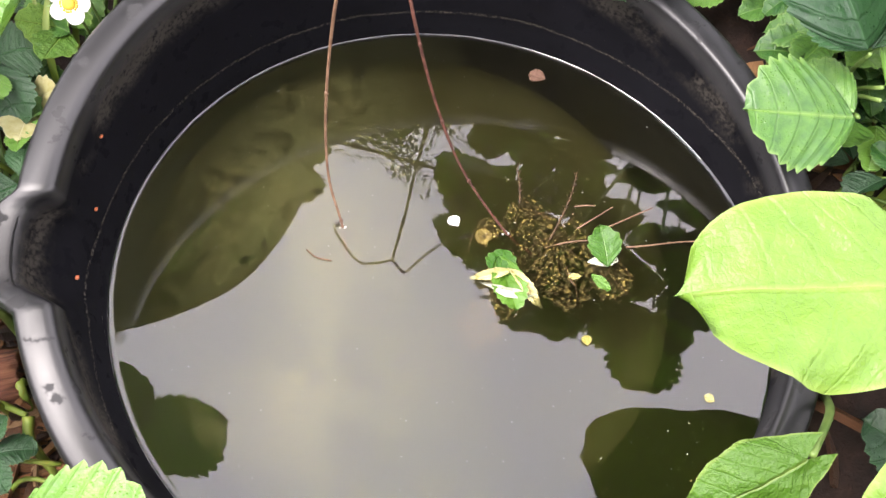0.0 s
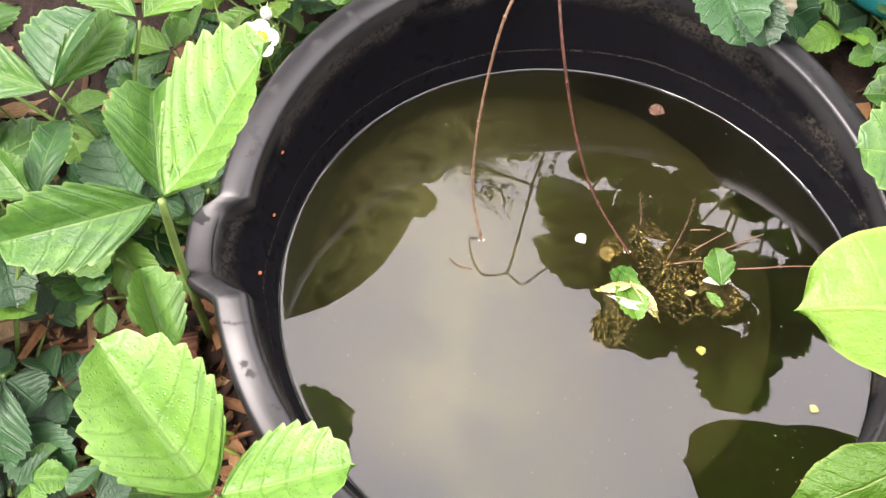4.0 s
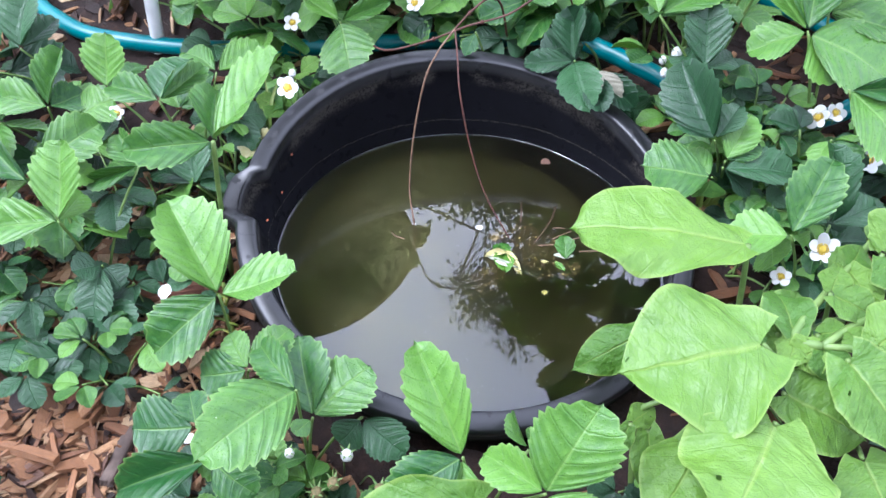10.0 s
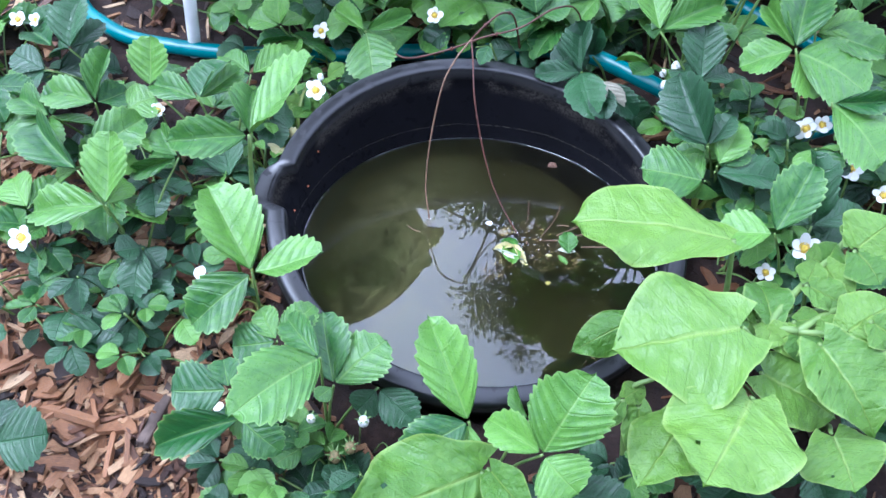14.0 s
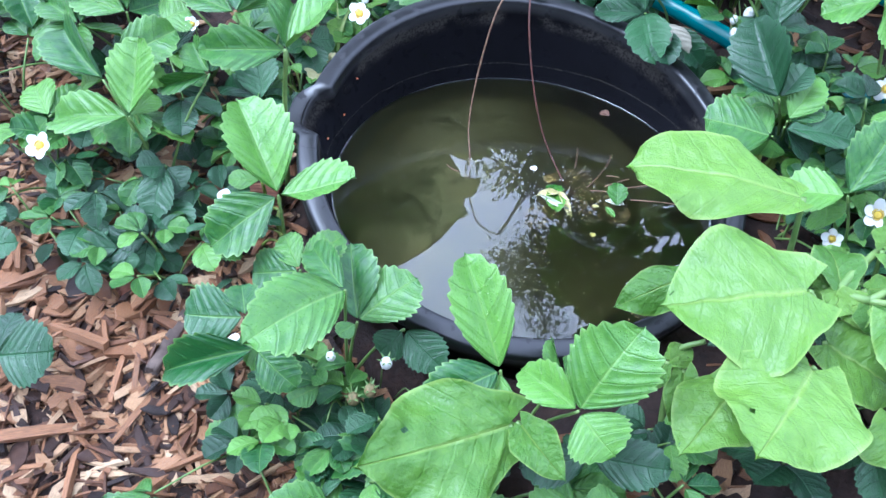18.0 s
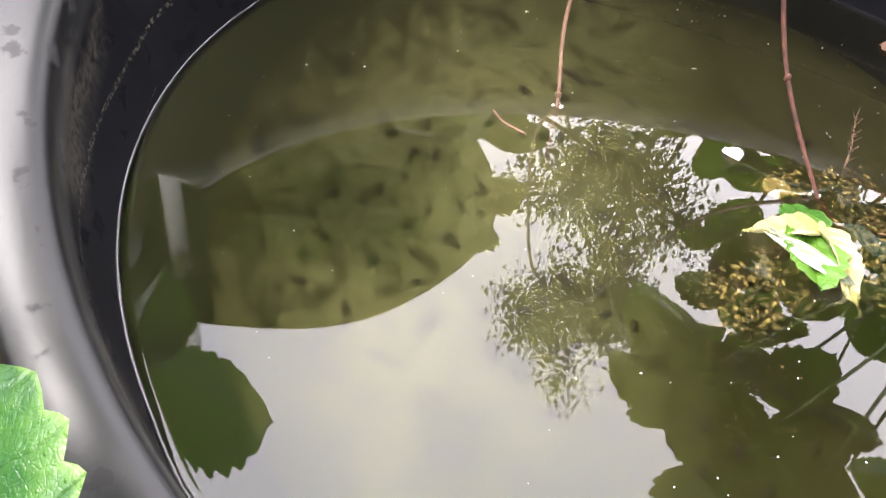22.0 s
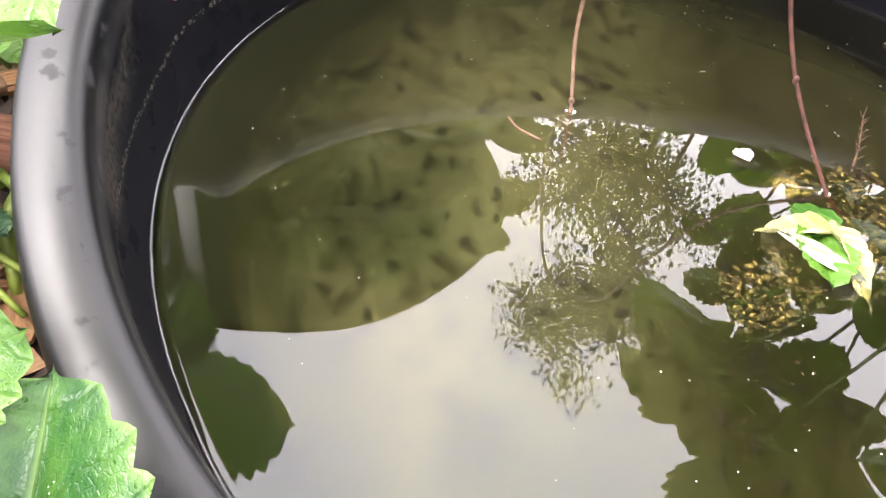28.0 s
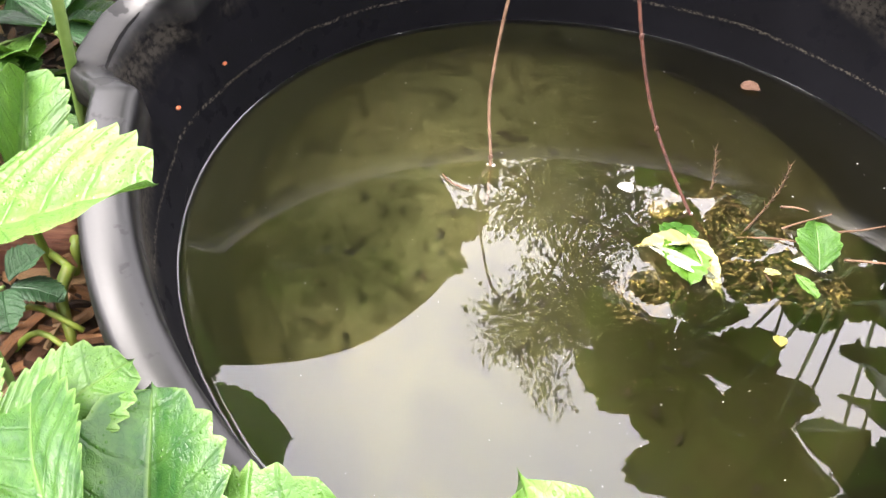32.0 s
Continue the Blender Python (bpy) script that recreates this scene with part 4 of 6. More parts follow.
sprig(plant, (-0.293, 0.214, 0.100), (-0.466, 0.182, 0.187), [((-0.499, 0.193, 0.199), 1.11, 4, (0.05, -0.45, 0.85)), ((-0.444, 0.189, 0.208), 1.73, 1, (0.05, -0.45, 0.85)), ((-0.487, 0.186, 0.167), 1.17, 2, (0.05, -0.45, 0.85))], BERRY)
plant = berry_plant(0.215, 0.146)
sprig(plant, (0.215, 0.146, 0.088), (0.195, 0.096, 0.197), [((0.152, 0.134, 0.249), 0.72, 6, (-0.4, -0.6, 0.6)), ((0.166, 0.119, 0.206), 1.48, 0, (0.6, -0.5, 0.5)), ((0.211, 0.124, 0.217), 1.07, 4, (-0.45, -0.45, 0.8))], OLD)
sprig(plant, (0.215, 0.146, 0.088), (0.208, 0.090, 0.181), [((0.224, 0.120, 0.216), 0.76, 2, (0.05, -0.45, 0.85)), ((0.232, 0.113, 0.195), 0.85, 5, (0.05, -0.45, 0.85)), ((0.242, 0.124, 0.177), 0.70, 4, (0.05, -0.45, 0.85))], BERRY)
sprig(plant, (0.215, 0.146, 0.088), (0.207, 0.083, 0.179), [((0.270, 0.105, 0.173), 0.72, 0, (0, -0.3, 1)), ((0.235, 0.090, 0.151), 0.75, 4, (0.05, -0.45, 0.85))], OLD)
sprig(plant, (0.215, 0.146, 0.088), (0.200, 0.079, 0.169), [((0.142, 0.062, 0.181), 1.07, 5, (0, -0.4, 0.9)), ((0.197, 0.075, 0.148), 1.81, 3, (0.45, -0.45, 0.8)), ((0.168, 0.111, 0.174), 0.79, 2, (0.05, -0.45, 0.85))], BERRY)
plant = berry_plant(0.205, 0.217)
sprig(plant, (0.205, 0.217, 0.100), (0.175, 0.177, 0.216), [((0.165, 0.215, 0.263), 0.84, 4, (0.05, -0.8, 0.55)), ((0.204, 0.207, 0.221), 0.69, 2, (0.05, -0.45, 0.85)), ((0.141, 0.224, 0.204), 0.55, 5, (0.05, -0.45, 0.85))], OLD)
sprig(plant, (0.205, 0.217, 0.100), (0.124, 0.200, 0.250), [((0.178, 0.236, 0.281), 0.60, 1, (0, -0.7, 0.7)), ((0.100, 0.245, 0.278), 0.72, 4, (0.05, -0.45, 0.85)), ((0.172, 0.233, 0.246), 0.47, 6, (0.05, -0.45, 0.85))], BERRY)
sprig(plant, (0.205, 0.217, 0.100), (0.206, 0.214, 0.182), [((0.207, 0.175, 0.166), 0.73, 2, (0.05, -0.45, 0.85)), ((0.233, 0.200, 0.180), 1.13, 4, (0.05, -0.45, 0.85)), ((0.212, 0.238, 0.197), 1.14, 5, (0.05, -0.45, 0.85))], OLD)
plant = berry_plant(0.296, 0.034)
sprig(plant, (0.296, 0.034, 0.068), (0.266, 0.004, 0.186), [((0.285, 0.049, 0.234), 0.74, 4, (-0.2, -0.6, 0.7)), ((0.218, 0.002, 0.175), 1.04, 0, (0, -0.3, 1)), ((0.282, 0.014, 0.167), 0.82, 3, (0.05, -0.45, 0.85))], BERRY)
sprig(plant, (0.296, 0.034, 0.068), (0.300, 0.042, 0.172), [((0.285, 0.079, 0.229), 0.42, 3, (0.45, -0.45, 0.8)), ((0.346, 0.082, 0.179), 0.53, 2, (0.05, -0.45, 0.85)), ((0.272, 0.064, 0.166), 0.80, 5, (0.05, -0.45, 0.85))], OLD)
sprig(plant, (0.296, 0.034, 0.068), (0.250, 0.009, 0.177), [((0.264, -0.001, 0.155), 1.90, 5, (0, -0.1, 1)), ((0.235, 0.013, 0.157), 1.25, 4, (0.05, -0.45, 0.85))], BERRY)
plant = berry_plant(0.293, 0.212)
sprig(plant, (0.293, 0.212, 0.099), (0.253, 0.182, 0.267), [((0.206, 0.171, 0.245), 0.83, 0, (-0.2, -0.5, 0.8)), ((0.251, 0.235, 0.306), 0.85, 1, (0.05, -0.8, 0.55)), ((0.217, 0.226, 0.285), 0.39, 3, (-0.45, -0.45, 0.8))], BERRY)
sprig(plant, (0.293, 0.212, 0.099), (0.254, 0.179, 0.266), [((0.330, 0.169, 0.254), 1.16, 5, (0.1, -0.35, 0.9)), ((0.284, 0.159, 0.233), 1.40, 4, (0, -0.1, 1))], BERRY)
sprig(plant, (0.293, 0.212, 0.099), (0.269, 0.210, 0.272), [((0.315, 0.228, 0.285), 0.62, 2, (0.05, -0.8, 0.55)), ((0.339, 0.215, 0.263), 0.69, 0, (0.05, -0.45, 0.85))], BERRY)
plant = berry_plant(0.343, 0.160)
sprig(plant, (0.343, 0.160, 0.090), (0.293, 0.130, 0.248), [((0.354, 0.102, 0.223), 1.08, 5, (0.1, -0.3, 1)), ((0.348, 0.146, 0.250), 0.42, 6, (0.05, -0.8, 0.55))], BERRY)
sprig(plant, (0.343, 0.160, 0.090), (0.336, 0.185, 0.197), [((0.350, 0.213, 0.222), 1.11, 4, (0.05, -0.45, 0.85)), ((0.378, 0.189, 0.198), 1.09, 2, (0.05, -0.45, 0.85))], OLD)
plant = berry_plant(0.076, 0.277)
sprig(plant, (0.076, 0.277, 0.111), (0.056, 0.227, 0.190), [((0.031, 0.234, 0.226), 0.93, 4, (0.05, -0.8, 0.55)), ((0.015, 0.201, 0.190), 1.07, 0, (0, -0.5, 0.8)), ((0.058, 0.230, 0.225), 0.69, 3, (0.05, -0.45, 0.85))], OLD)
sprig(plant, (0.076, 0.277, 0.111), (0.055, 0.212, 0.177), [((0.048, 0.181, 0.147), 1.13, 2, (0.05, -0.8, 0.55)), ((0.020, 0.197, 0.170), 0.88, 5, (0.05, -0.45, 0.85))], OLD)
sprig(plant, (0.076, 0.277, 0.111), (0.083, 0.201, 0.170), [((0.092, 0.182, 0.142), 1.61, 5, (0.05, -0.8, 0.55)), ((0.134, 0.196, 0.139), 0.56, 2, (0.05, -0.8, 0.55)), ((0.066, 0.180, 0.147), 1.01, 4, (0.05, -0.8, 0.55))], OLD)
sprig(plant, (0.076, 0.277, 0.111), (0.113, 0.193, 0.149), [((0.138, 0.206, 0.131), 1.15, 2, (0.05, -0.8, 0.55)), ((0.104, 0.192, 0.129), 1.32, 4, (0.05, -0.8, 0.55))], OLD)
plant = berry_plant(-0.017, 0.319)
sprig(plant, (-0.017, 0.319, 0.118), (-0.017, 0.259, 0.210), [((-0.060, 0.234, 0.196), 0.81, 0, (0, -0.6, 0.8)), ((0.018, 0.272, 0.223), 1.11, 4, (0.05, -0.45, 0.85)), ((-0.029, 0.271, 0.242), 1.17, 1, (0.05, -0.45, 0.85))], BERRY)
sprig(plant, (-0.017, 0.319, 0.118), (-0.034, 0.247, 0.168), [((-0.069, 0.240, 0.167), 0.92, 5, (0.05, -0.45, 0.85)), ((-0.009, 0.247, 0.158), 1.27, 2, (0.05, -0.45, 0.85)), ((-0.047, 0.237, 0.156), 1.90, 0, (0.05, -0.45, 0.85))], OLD)
sprig(plant, (-0.017, 0.319, 0.118), (-0.082, 0.239, 0.167), [((-0.106, 0.240, 0.167), 1.43, 4, (0.05, -0.45, 0.85)), ((-0.065, 0.230, 0.155), 0.83, 2, (0.05, -0.45, 0.85))], BERRY)
sprig(plant, (-0.017, 0.319, 0.118), (-0.110, 0.240, 0.187), [((-0.140, 0.216, 0.173), 1.08, 2, (0.05, -0.45, 0.85)), ((-0.134, 0.250, 0.199), 1.69, 4, (0.05, -0.45, 0.85)), ((-0.094, 0.251, 0.199), 1.43, 5, (0.05, -0.45, 0.85))], OLD)
plant = berry_plant(0.383, 0.112)
sprig(plant, (0.383, 0.112, 0.082), (0.333, 0.092, 0.141), [((0.311, 0.074, 0.128), 1.09, 2, (0.05, -0.45, 0.85)), ((0.339, 0.113, 0.155), 1.68, 4, (0.05, -0.45, 0.85)), ((0.359, 0.086, 0.140), 1.23, 5, (0.05, -0.45, 0.85))], OLD)
sprig(plant, (0.383, 0.112, 0.082), (0.254, 0.087, 0.140), [((0.232, 0.092, 0.141), 1.68, 2, (0.05, -0.45, 0.85)), ((0.266, 0.099, 0.152), 1.55, 4, (0.05, -0.45, 0.85)), ((0.258, 0.073, 0.128), 1.55, 5, (0.05, -0.45, 0.85))], OLD)
sprig(plant, (0.383, 0.112, 0.082), (0.369, 0.146, 0.161), [((0.344, 0.163, 0.173), 1.15, 2, (0.05, -0.45, 0.85)), ((0.381, 0.158, 0.173), 1.85, 4, (0.05, -0.45, 0.85))], OLD)
plant = pale_plant(0.306, -0.076)
sprig(plant, (0.306, -0.076, 0.049), (0.246, -0.136, 0.206), [((0.158, -0.183, 0.198), 1.59, 0, (0, -0.25, 1))], PALE, thick=0.0026)
plant = pale_plant(0.219, -0.028)
sprig(plant, (0.219, -0.028, 0.057), (0.169, -0.098, 0.148), [((0.121, -0.135, 0.126), 0.78, 4, (-0.3, -0.7, 0.6))], PALE, thick=0.0026)
plant = pale_plant(0.311, -0.122)
sprig(plant, (0.311, -0.122, 0.041), (0.261, -0.182, 0.183), [((0.242, -0.271, 0.188), 1.29, 2, (0, -0.3, 1))], PALE, thick=0.0026)
sprig(plant, (0.311, -0.122, 0.041), (0.224, -0.185, 0.153), [((0.199, -0.258, 0.150), 1.12, 0, (-0.2, -0.4, 0.9))], PALE, thick=0.0026)
sprig(plant, (0.311, -0.122, 0.041), (0.269, -0.144, 0.170), [((0.335, -0.156, 0.158), 1.34, 1, (0.2, -0.3, 1))], PALE, thick=0.0026)
plant = pale_plant(0.345, -0.092)
sprig(plant, (0.345, -0.092, 0.046), (0.305, -0.122, 0.194), [((0.357, -0.173, 0.175), 1.33, 3, (0.3, -0.4, 0.8))], PALE, thick=0.0026)
sprig(plant, (0.345, -0.092, 0.046), (0.323, -0.107, 0.196), [((0.352, -0.080, 0.221), 1.57, 0, (0, -0.3, 1))], PALE, thick=0.0026)
sprig(plant, (0.345, -0.092, 0.046), (0.329, -0.165, 0.146), [((0.353, -0.205, 0.139), 1.76, 2, (0, -0.3, 1))], PALE, thick=0.0026)
sprig(plant, (0.345, -0.092, 0.046), (0.286, -0.099, 0.188), [((0.295, -0.115, 0.175), 1.38, 1, (0.05, -0.45, 0.85)), ((0.306, -0.096, 0.198), 1.42, 4, (0.05, -0.45, 0.85)), ((0.279, -0.112, 0.165), 1.65, 0, (0.05, -0.45, 0.85))], PALE, thick=0.0026)
sprig(plant, (0.345, -0.092, 0.046), (0.338, -0.099, 0.208), [((0.362, -0.112, 0.205), 1.90, 1, (0.05, -0.45, 0.85)), ((0.353, -0.120, 0.184), 1.17, 4, (0.05, -0.45, 0.85))], PALE, thick=0.0026)
plant = pale_plant(0.311, -0.048)
sprig(plant, (0.311, -0.048, 0.054), (0.261, -0.098, 0.178), [((0.273, -0.051, 0.186), 1.17, 0, (0, -0.5, 0.8)), ((0.248, -0.080, 0.191), 1.33, 1, (0.05, -0.45, 0.85)), ((0.267, -0.126, 0.173), 1.10, 4, (0.05, -0.45, 0.85)), ((0.244, -0.074, 0.172), 1.02, 2, (0.05, -0.45, 0.85))], PALE, thick=0.0026)
sprig(plant, (0.311, -0.048, 0.054), (0.291, -0.070, 0.203), [((0.294, -0.052, 0.216), 1.73, 0, (0.05, -0.45, 0.85)), ((0.325, -0.081, 0.201), 1.23, 1, (0.45, -0.45, 0.8))], PALE, thick=0.0026)
sprig(plant, (0.311, -0.048, 0.054), (0.323, -0.034, 0.219), [((0.345, -0.011, 0.243), 1.76, 2, (0.05, -0.45, 0.85)), ((0.347, -0.057, 0.215), 1.90, 0, (0.05, -0.45, 0.85)), ((0.325, -0.001, 0.225), 1.34, 3, (0.05, -0.45, 0.85))], PALE, thick=0.0026)

# ---- the strawberry bed round about ----
hose_line = [(-0.98, 0.56, 0.18), (-0.80, 0.40, 0.155), (-0.70, 0.305, 0.136), (-0.656, 0.259, 0.130), (-0.615, 0.222, 0.124), (-0.578, 0.204, 0.121), (-0.527, 0.189, 0.118), (-0.458, 0.190, 0.118), (-0.369, 0.201, 0.120), (-0.300, 0.219, 0.123), (-0.246, 0.234, 0.126), (-0.141, 0.269, 0.132), (-0.06, 0.285, 0.140), (0.021, 0.287, 0.158), (0.051, 0.275, 0.162), (0.094, 0.256, 0.161), (0.135, 0.241, 0.157), (0.169, 0.222, 0.152), (0.225, 0.212, 0.140), (0.275, 0.229, 0.135), (0.335, 0.275, 0.140), (0.358, 0.330, 0.150), (0.342, 0.367, 0.157), (0.286, 0.392, 0.163), (0.248, 0.411, 0.167), (0.194, 0.440, 0.172), (0.12, 0.49, 0.18)]
def bed(seed, x0, x1, y0, y1, step, tall, size, leaves, keep_off=0.27, old=0.3):
    """Plants over a stretch of the bed, clear of the tub and of the bare mulch."""
    rng = random.Random(seed)
    y = y0
    while y < y1:
        x = x0 + rng.uniform(0, step)
        while x < x1:
            px, py = x + rng.uniform(-0.3, 0.3) * step, y + rng.uniform(-0.3, 0.3) * step
            by_hose = any(math.hypot(px - hx, py + 0.05 - hy) < 0.062 for hx, hy, hz in hose_line)
            bare = by_hose or (-0.78 < px < -0.30 and 0.13 < py < 0.235) or (px < -0.17 and py < -0.17 - 0.25 * (px + 0.3)) or math.hypot(px + 0.62, py - 0.20) < 0.07 or math.hypot(px - 0.40, py - 0.40) < 0.05 or math.hypot(px + 0.35, py + 0.15) < 0.075
            if math.hypot(px, py + 0.007) > keep_off and not bare:
                wild_plant(rng, px, py, tall * rng.uniform(0.8, 1.2), rng.randint(*leaves), size * rng.uniform(0.85, 1.15), old)
            x += step
        y += step

bed(5, -0.95, -0.46, -0.12, 0.12, 0.115, 0.085, 0.060, (4, 6), 0.33)
bed(6, -0.95, 0.95, 0.33, 0.75, 0.125, 0.100, 0.058, (5, 7), 0.33)
bed(7, 0.46, 0.95, -0.42, 0.40, 0.125, 0.110, 0.058, (5, 7), 0.33)
bed(8, -1.2, 1.2, 0.75, 1.45, 0.17, 0.13, 0.065, (4, 6))
bed(9, 0.02, 0.40, -0.60, -0.30, 0.12, 0.075, 0.055, (4, 6), 0.30)
bed(10, -0.12, 0.25, -0.36, -0.24, 0.09, 0.055, 0.045, (3, 5), 0.245)
bed(12, -0.38, -0.22, -0.12, 0.24, 0.08, 0.062, 0.046, (4, 5), 0.285, 0.2)
bed(13, -0.46, 0.5, 0.10, 0.40, 0.13, 0.045, 0.045, (4, 6), 0.31, 0.45)
bed(17, -0.42, 0.10, 0.28, 0.50, 0.095, 0.085, 0.052, (5, 7), 0.31, 0.1)
bed(18, 0.05, 0.50, 0.30, 0.60, 0.10, 0.10, 0.056, (5, 7), 0.31, 0.1)
bed(15, -0.46, -0.26, -0.10, 0.12, 0.10, 0.062, 0.055, (4, 5), 0.31, 0.45)
bed(16, 0.28, 0.5, -0.10, 0.22, 0.10, 0.045, 0.042, (4, 5), 0.31, 0.8)

# low plants squeezed in close round the rim
rng = random.Random(14)
for x, y, tall in ((0.262, 0.115, 0.07), (0.255, 0.165, 0.07), (0.215, 0.205, 0.07), (0.285, 0.060, 0.08), (-0.262, 0.085, 0.07), (-0.270, 0.045, 0.06), (-0.240, 0.150, 0.06), (-0.262, -0.045, 0.05), (0.18, 0.235, 0.06), (0.238, 0.148, 0.09), (0.242, 0.190, 0.09), (0.285, 0.140, 0.10), (0.192, 0.172, 0.05), (0.214, 0.150, 0.05), (0.238, 0.058, 0.05), (0.232, 0.098, 0.05)):
    wild_plant(rng, x, y, tall, 7, 0.030, spread=0.45)
# undergrowth of small dark leaves at the edge of the bare mulch, in front of the tub and under the pale plant
for x, y in ((-0.443, -0.139), (-0.367, -0.161), (-0.325, -0.127), (-0.427, -0.192), (-0.36, -0.203), (-0.31, -0.185), (-0.261, -0.143), (-0.271, -0.193), (-0.055, -0.262), (-0.040, -0.288), (0.0, -0.285), (-0.105, -0.268), (-0.085, -0.245), (0.012, -0.250), (-0.03, -0.262), (0.025, -0.272), (-0.085, -0.285), (-0.02, -0.315), (0.055, -0.305), (0.172, -0.205), (0.205, -0.160), (0.190, -0.250), (0.245, -0.050), (0.250, 0.005)):
    wild_plant(rng, x, y, 0.055, 5, 0.032, old=0.75, spread=0.6)

# ---- wood chips ----
def chips(rng, spots, low, high):
    """Split slivers, flakes and splinters of wood lying at all angles, as one heap."""
    verts, faces, grain = [], [], []
    for x, y in spots:
        length = low + (high - low) * rng.random() ** 2.2
        kind = rng.random()
        width, thick = (rng.uniform(0.07, 0.16), rng.uniform(0.05, 0.12)) if kind < 0.46 else (rng.uniform(0.3, 0.7), rng.uniform(0.05, 0.12)) if kind < 0.82 else (rng.uniform(0.2, 0.4), rng.uniform(0.12, 0.25))
        if kind < 0.46:
            length *= 1.7
        m = pose(x, y, ground_z(x, y) + rng.uniform(-0.001, 0.006), rng.gauss(0, 18), rng.gauss(0, 11), rng.uniform(0, 360))
        k = len(verts)
        bow, skew, off = rng.uniform(-0.12, 0.12), rng.uniform(-0.35, 0.35), rng.uniform(0, 90)
        for e, f in ((-0.5, rng.uniform(0.25, 1.0)), (-0.15, 1.0), (0.2, rng.uniform(0.8, 1.1)), (0.5, rng.uniform(0.2, 0.9))):
            for sy, sz in ((-1, -1), (1, -1), (1, 1), (-1, 1)):
                p = Vector((e * length + skew * sy * width * length * 0.5, sy * width * length / 2 * f * rng.uniform(0.8, 1.1), sz * thick * length / 2 + bow * length * (0.25 - e * e) * 2))
                verts.append(m @ p)
                grain.append((e * 2 + off, sy * 0.5 * width * 2 + off + 0.2 * sz))
        for r in range(3):
            q = k + 4 * r
            faces += [(q + i, q + (i + 1) % 4, q + 4 + (i + 1) % 4, q + 4 + i) for i in range(4)]
        faces += [(k + 3, k + 2, k + 1, k), (k + 12, k + 13, k + 14, k + 15)]
    me = bpy.data.meshes.new("wood_chips")
    me.from_pydata(verts, [], faces)
    layer = me.uv_layers.new(name="grain")
    flat = np.array(grain)[[loop.vertex_index for loop in me.loops]]
    layer.data.foreach_set("uv", flat.ravel())
    return me

rng = random.Random(21)
def clear(x, y):
    return math.hypot(x, y + 0.007) > 0.222
near = [p for p in ((rng.uniform(-0.75, -0.05), rng.uniform(-0.60, 0.02)) for _ in range(15000)) if clear(*p)]
tagged(part("wood_chips", chips(rng, near, 0.004, 0.034), chip_m, smooth=False), "reddish brown shredded wood chips strewn over the bed", "wood chips", kind="stuff")
wide = [p for p in ((rng.uniform(-1.3, 1.3), rng.uniform(-0.7, 1.6)) for _ in range(9000)) if clear(*p)]
tagged(part("bark_mulch", chips(rng, wide, 0.008, 0.045), chip_m, smooth=False), "brown bark mulch between the strawberry plants", "mulch", kind="stuff")

# larger split pieces that lie singly on top
rng = random.Random(23)
shapes = []
for k in range(14):
    me = chips(rng, [(0.0, 0.0)], 0.022, 0.044)
    me.transform(Matrix.Translation((0, 0, -ground_z(0, 0))))
    me.materials.append(chip_m)
    shapes.append(me)
count = 0
while count < 160:
    x, y = rng.uniform(-0.62, -0.10), rng.uniform(-0.50, -0.06)
    if math.hypot(x, y + 0.007) < 0.245 or (y > -0.16 and x > -0.30):
        continue
    ob = new("wood_chip", shapes[count % 14])
    ob.matrix_basis = pose(x, y, ground_z(x, y) + 0.006, rng.gauss(0, 8), rng.gauss(0, 8), rng.uniform(0, 360))
    tagged(ob, "split piece of reddish brown wood on the mulch", "wood chip", "large wood chips")
    count += 1

# ---- hose, stake and wood ----
def at_ground(x, y, up):
    return (x, y, ground_z(x, y) + up)
hose = thing("garden_hose", at_ground(-0.40, 0.2, 0.0), "teal green garden hose lying among the plants", "hose")
at = hose.matrix_basis.translation
part("pipe", tube(curve_points([Vector(p) - at for p in hose_line], 8), 0.0098, 14), hose_m, hose, "smooth teal pipe")

stake = thing("plant_stake", at_ground(-0.447, 0.205, -0.03), "thin white painted stake stuck in the bed", "stake")
part("rod", tube([(0, 0, 0), (0.003, -0.002, 0.03), (0.030, -0.026, 0.145), (0.105, -0.095, 0.46)], 0.0082, 12, 0.95), stake_m, stake)

def wood_chunk(place, length, width, thick, turn, tilt, mat, label, seed):
    """A split billet with a rough, rounded face."""
    ob = thing("wood_chunk", place, label, "wood", turn=turn)
    bm = bmesh.new()
    bmesh.ops.create_cube(bm, size=1.0)
    bmesh.ops.subdivide_edges(bm, edges=bm.edges, cuts=7, use_grid_fill=True)
    for v in bm.verts:
        x, y, z = v.co
        q = 1 - 0.35 * (2 * y) ** 2
        v.co = (x * length + 0.004 * noise.noise((y * 9, z * 9, seed)), y * width * (1 - 0.2 * abs(x)), z * thick * q + 0.14 * thick * noise.noise((x * 3, y * 22, seed)))
    bm.transform(pose(0, 0, 0, 0, tilt, 0))
    part("billet", bm, mat, ob)
    return ob
wood_chunk(at_ground(-0.262, -0.098, 0.010), 0.085, 0.036, 0.026, 25, 4, red_wood, "split red-brown chunk of wood lying beside the tub", 1.0)
wood_chunk(at_ground(-0.300, -0.205, 0.006), 0.05, 0.018, 0.010, 70, 0, red_wood, "thin splinter of reddish wood on the mulch", 2.0)
wood_chunk(at_ground(-0.235, -0.245, 0.006), 0.09, 0.012, 0.010, 98, 2, wood_m, "dark weathered stick lying on the mulch", 3.0)
wood_chunk(at_ground(0.44, -0.02, 0.02), 0.26, 0.045, 0.04, 35, -6, wood_m, "grey weathered log lying under the leaves", 4.0)
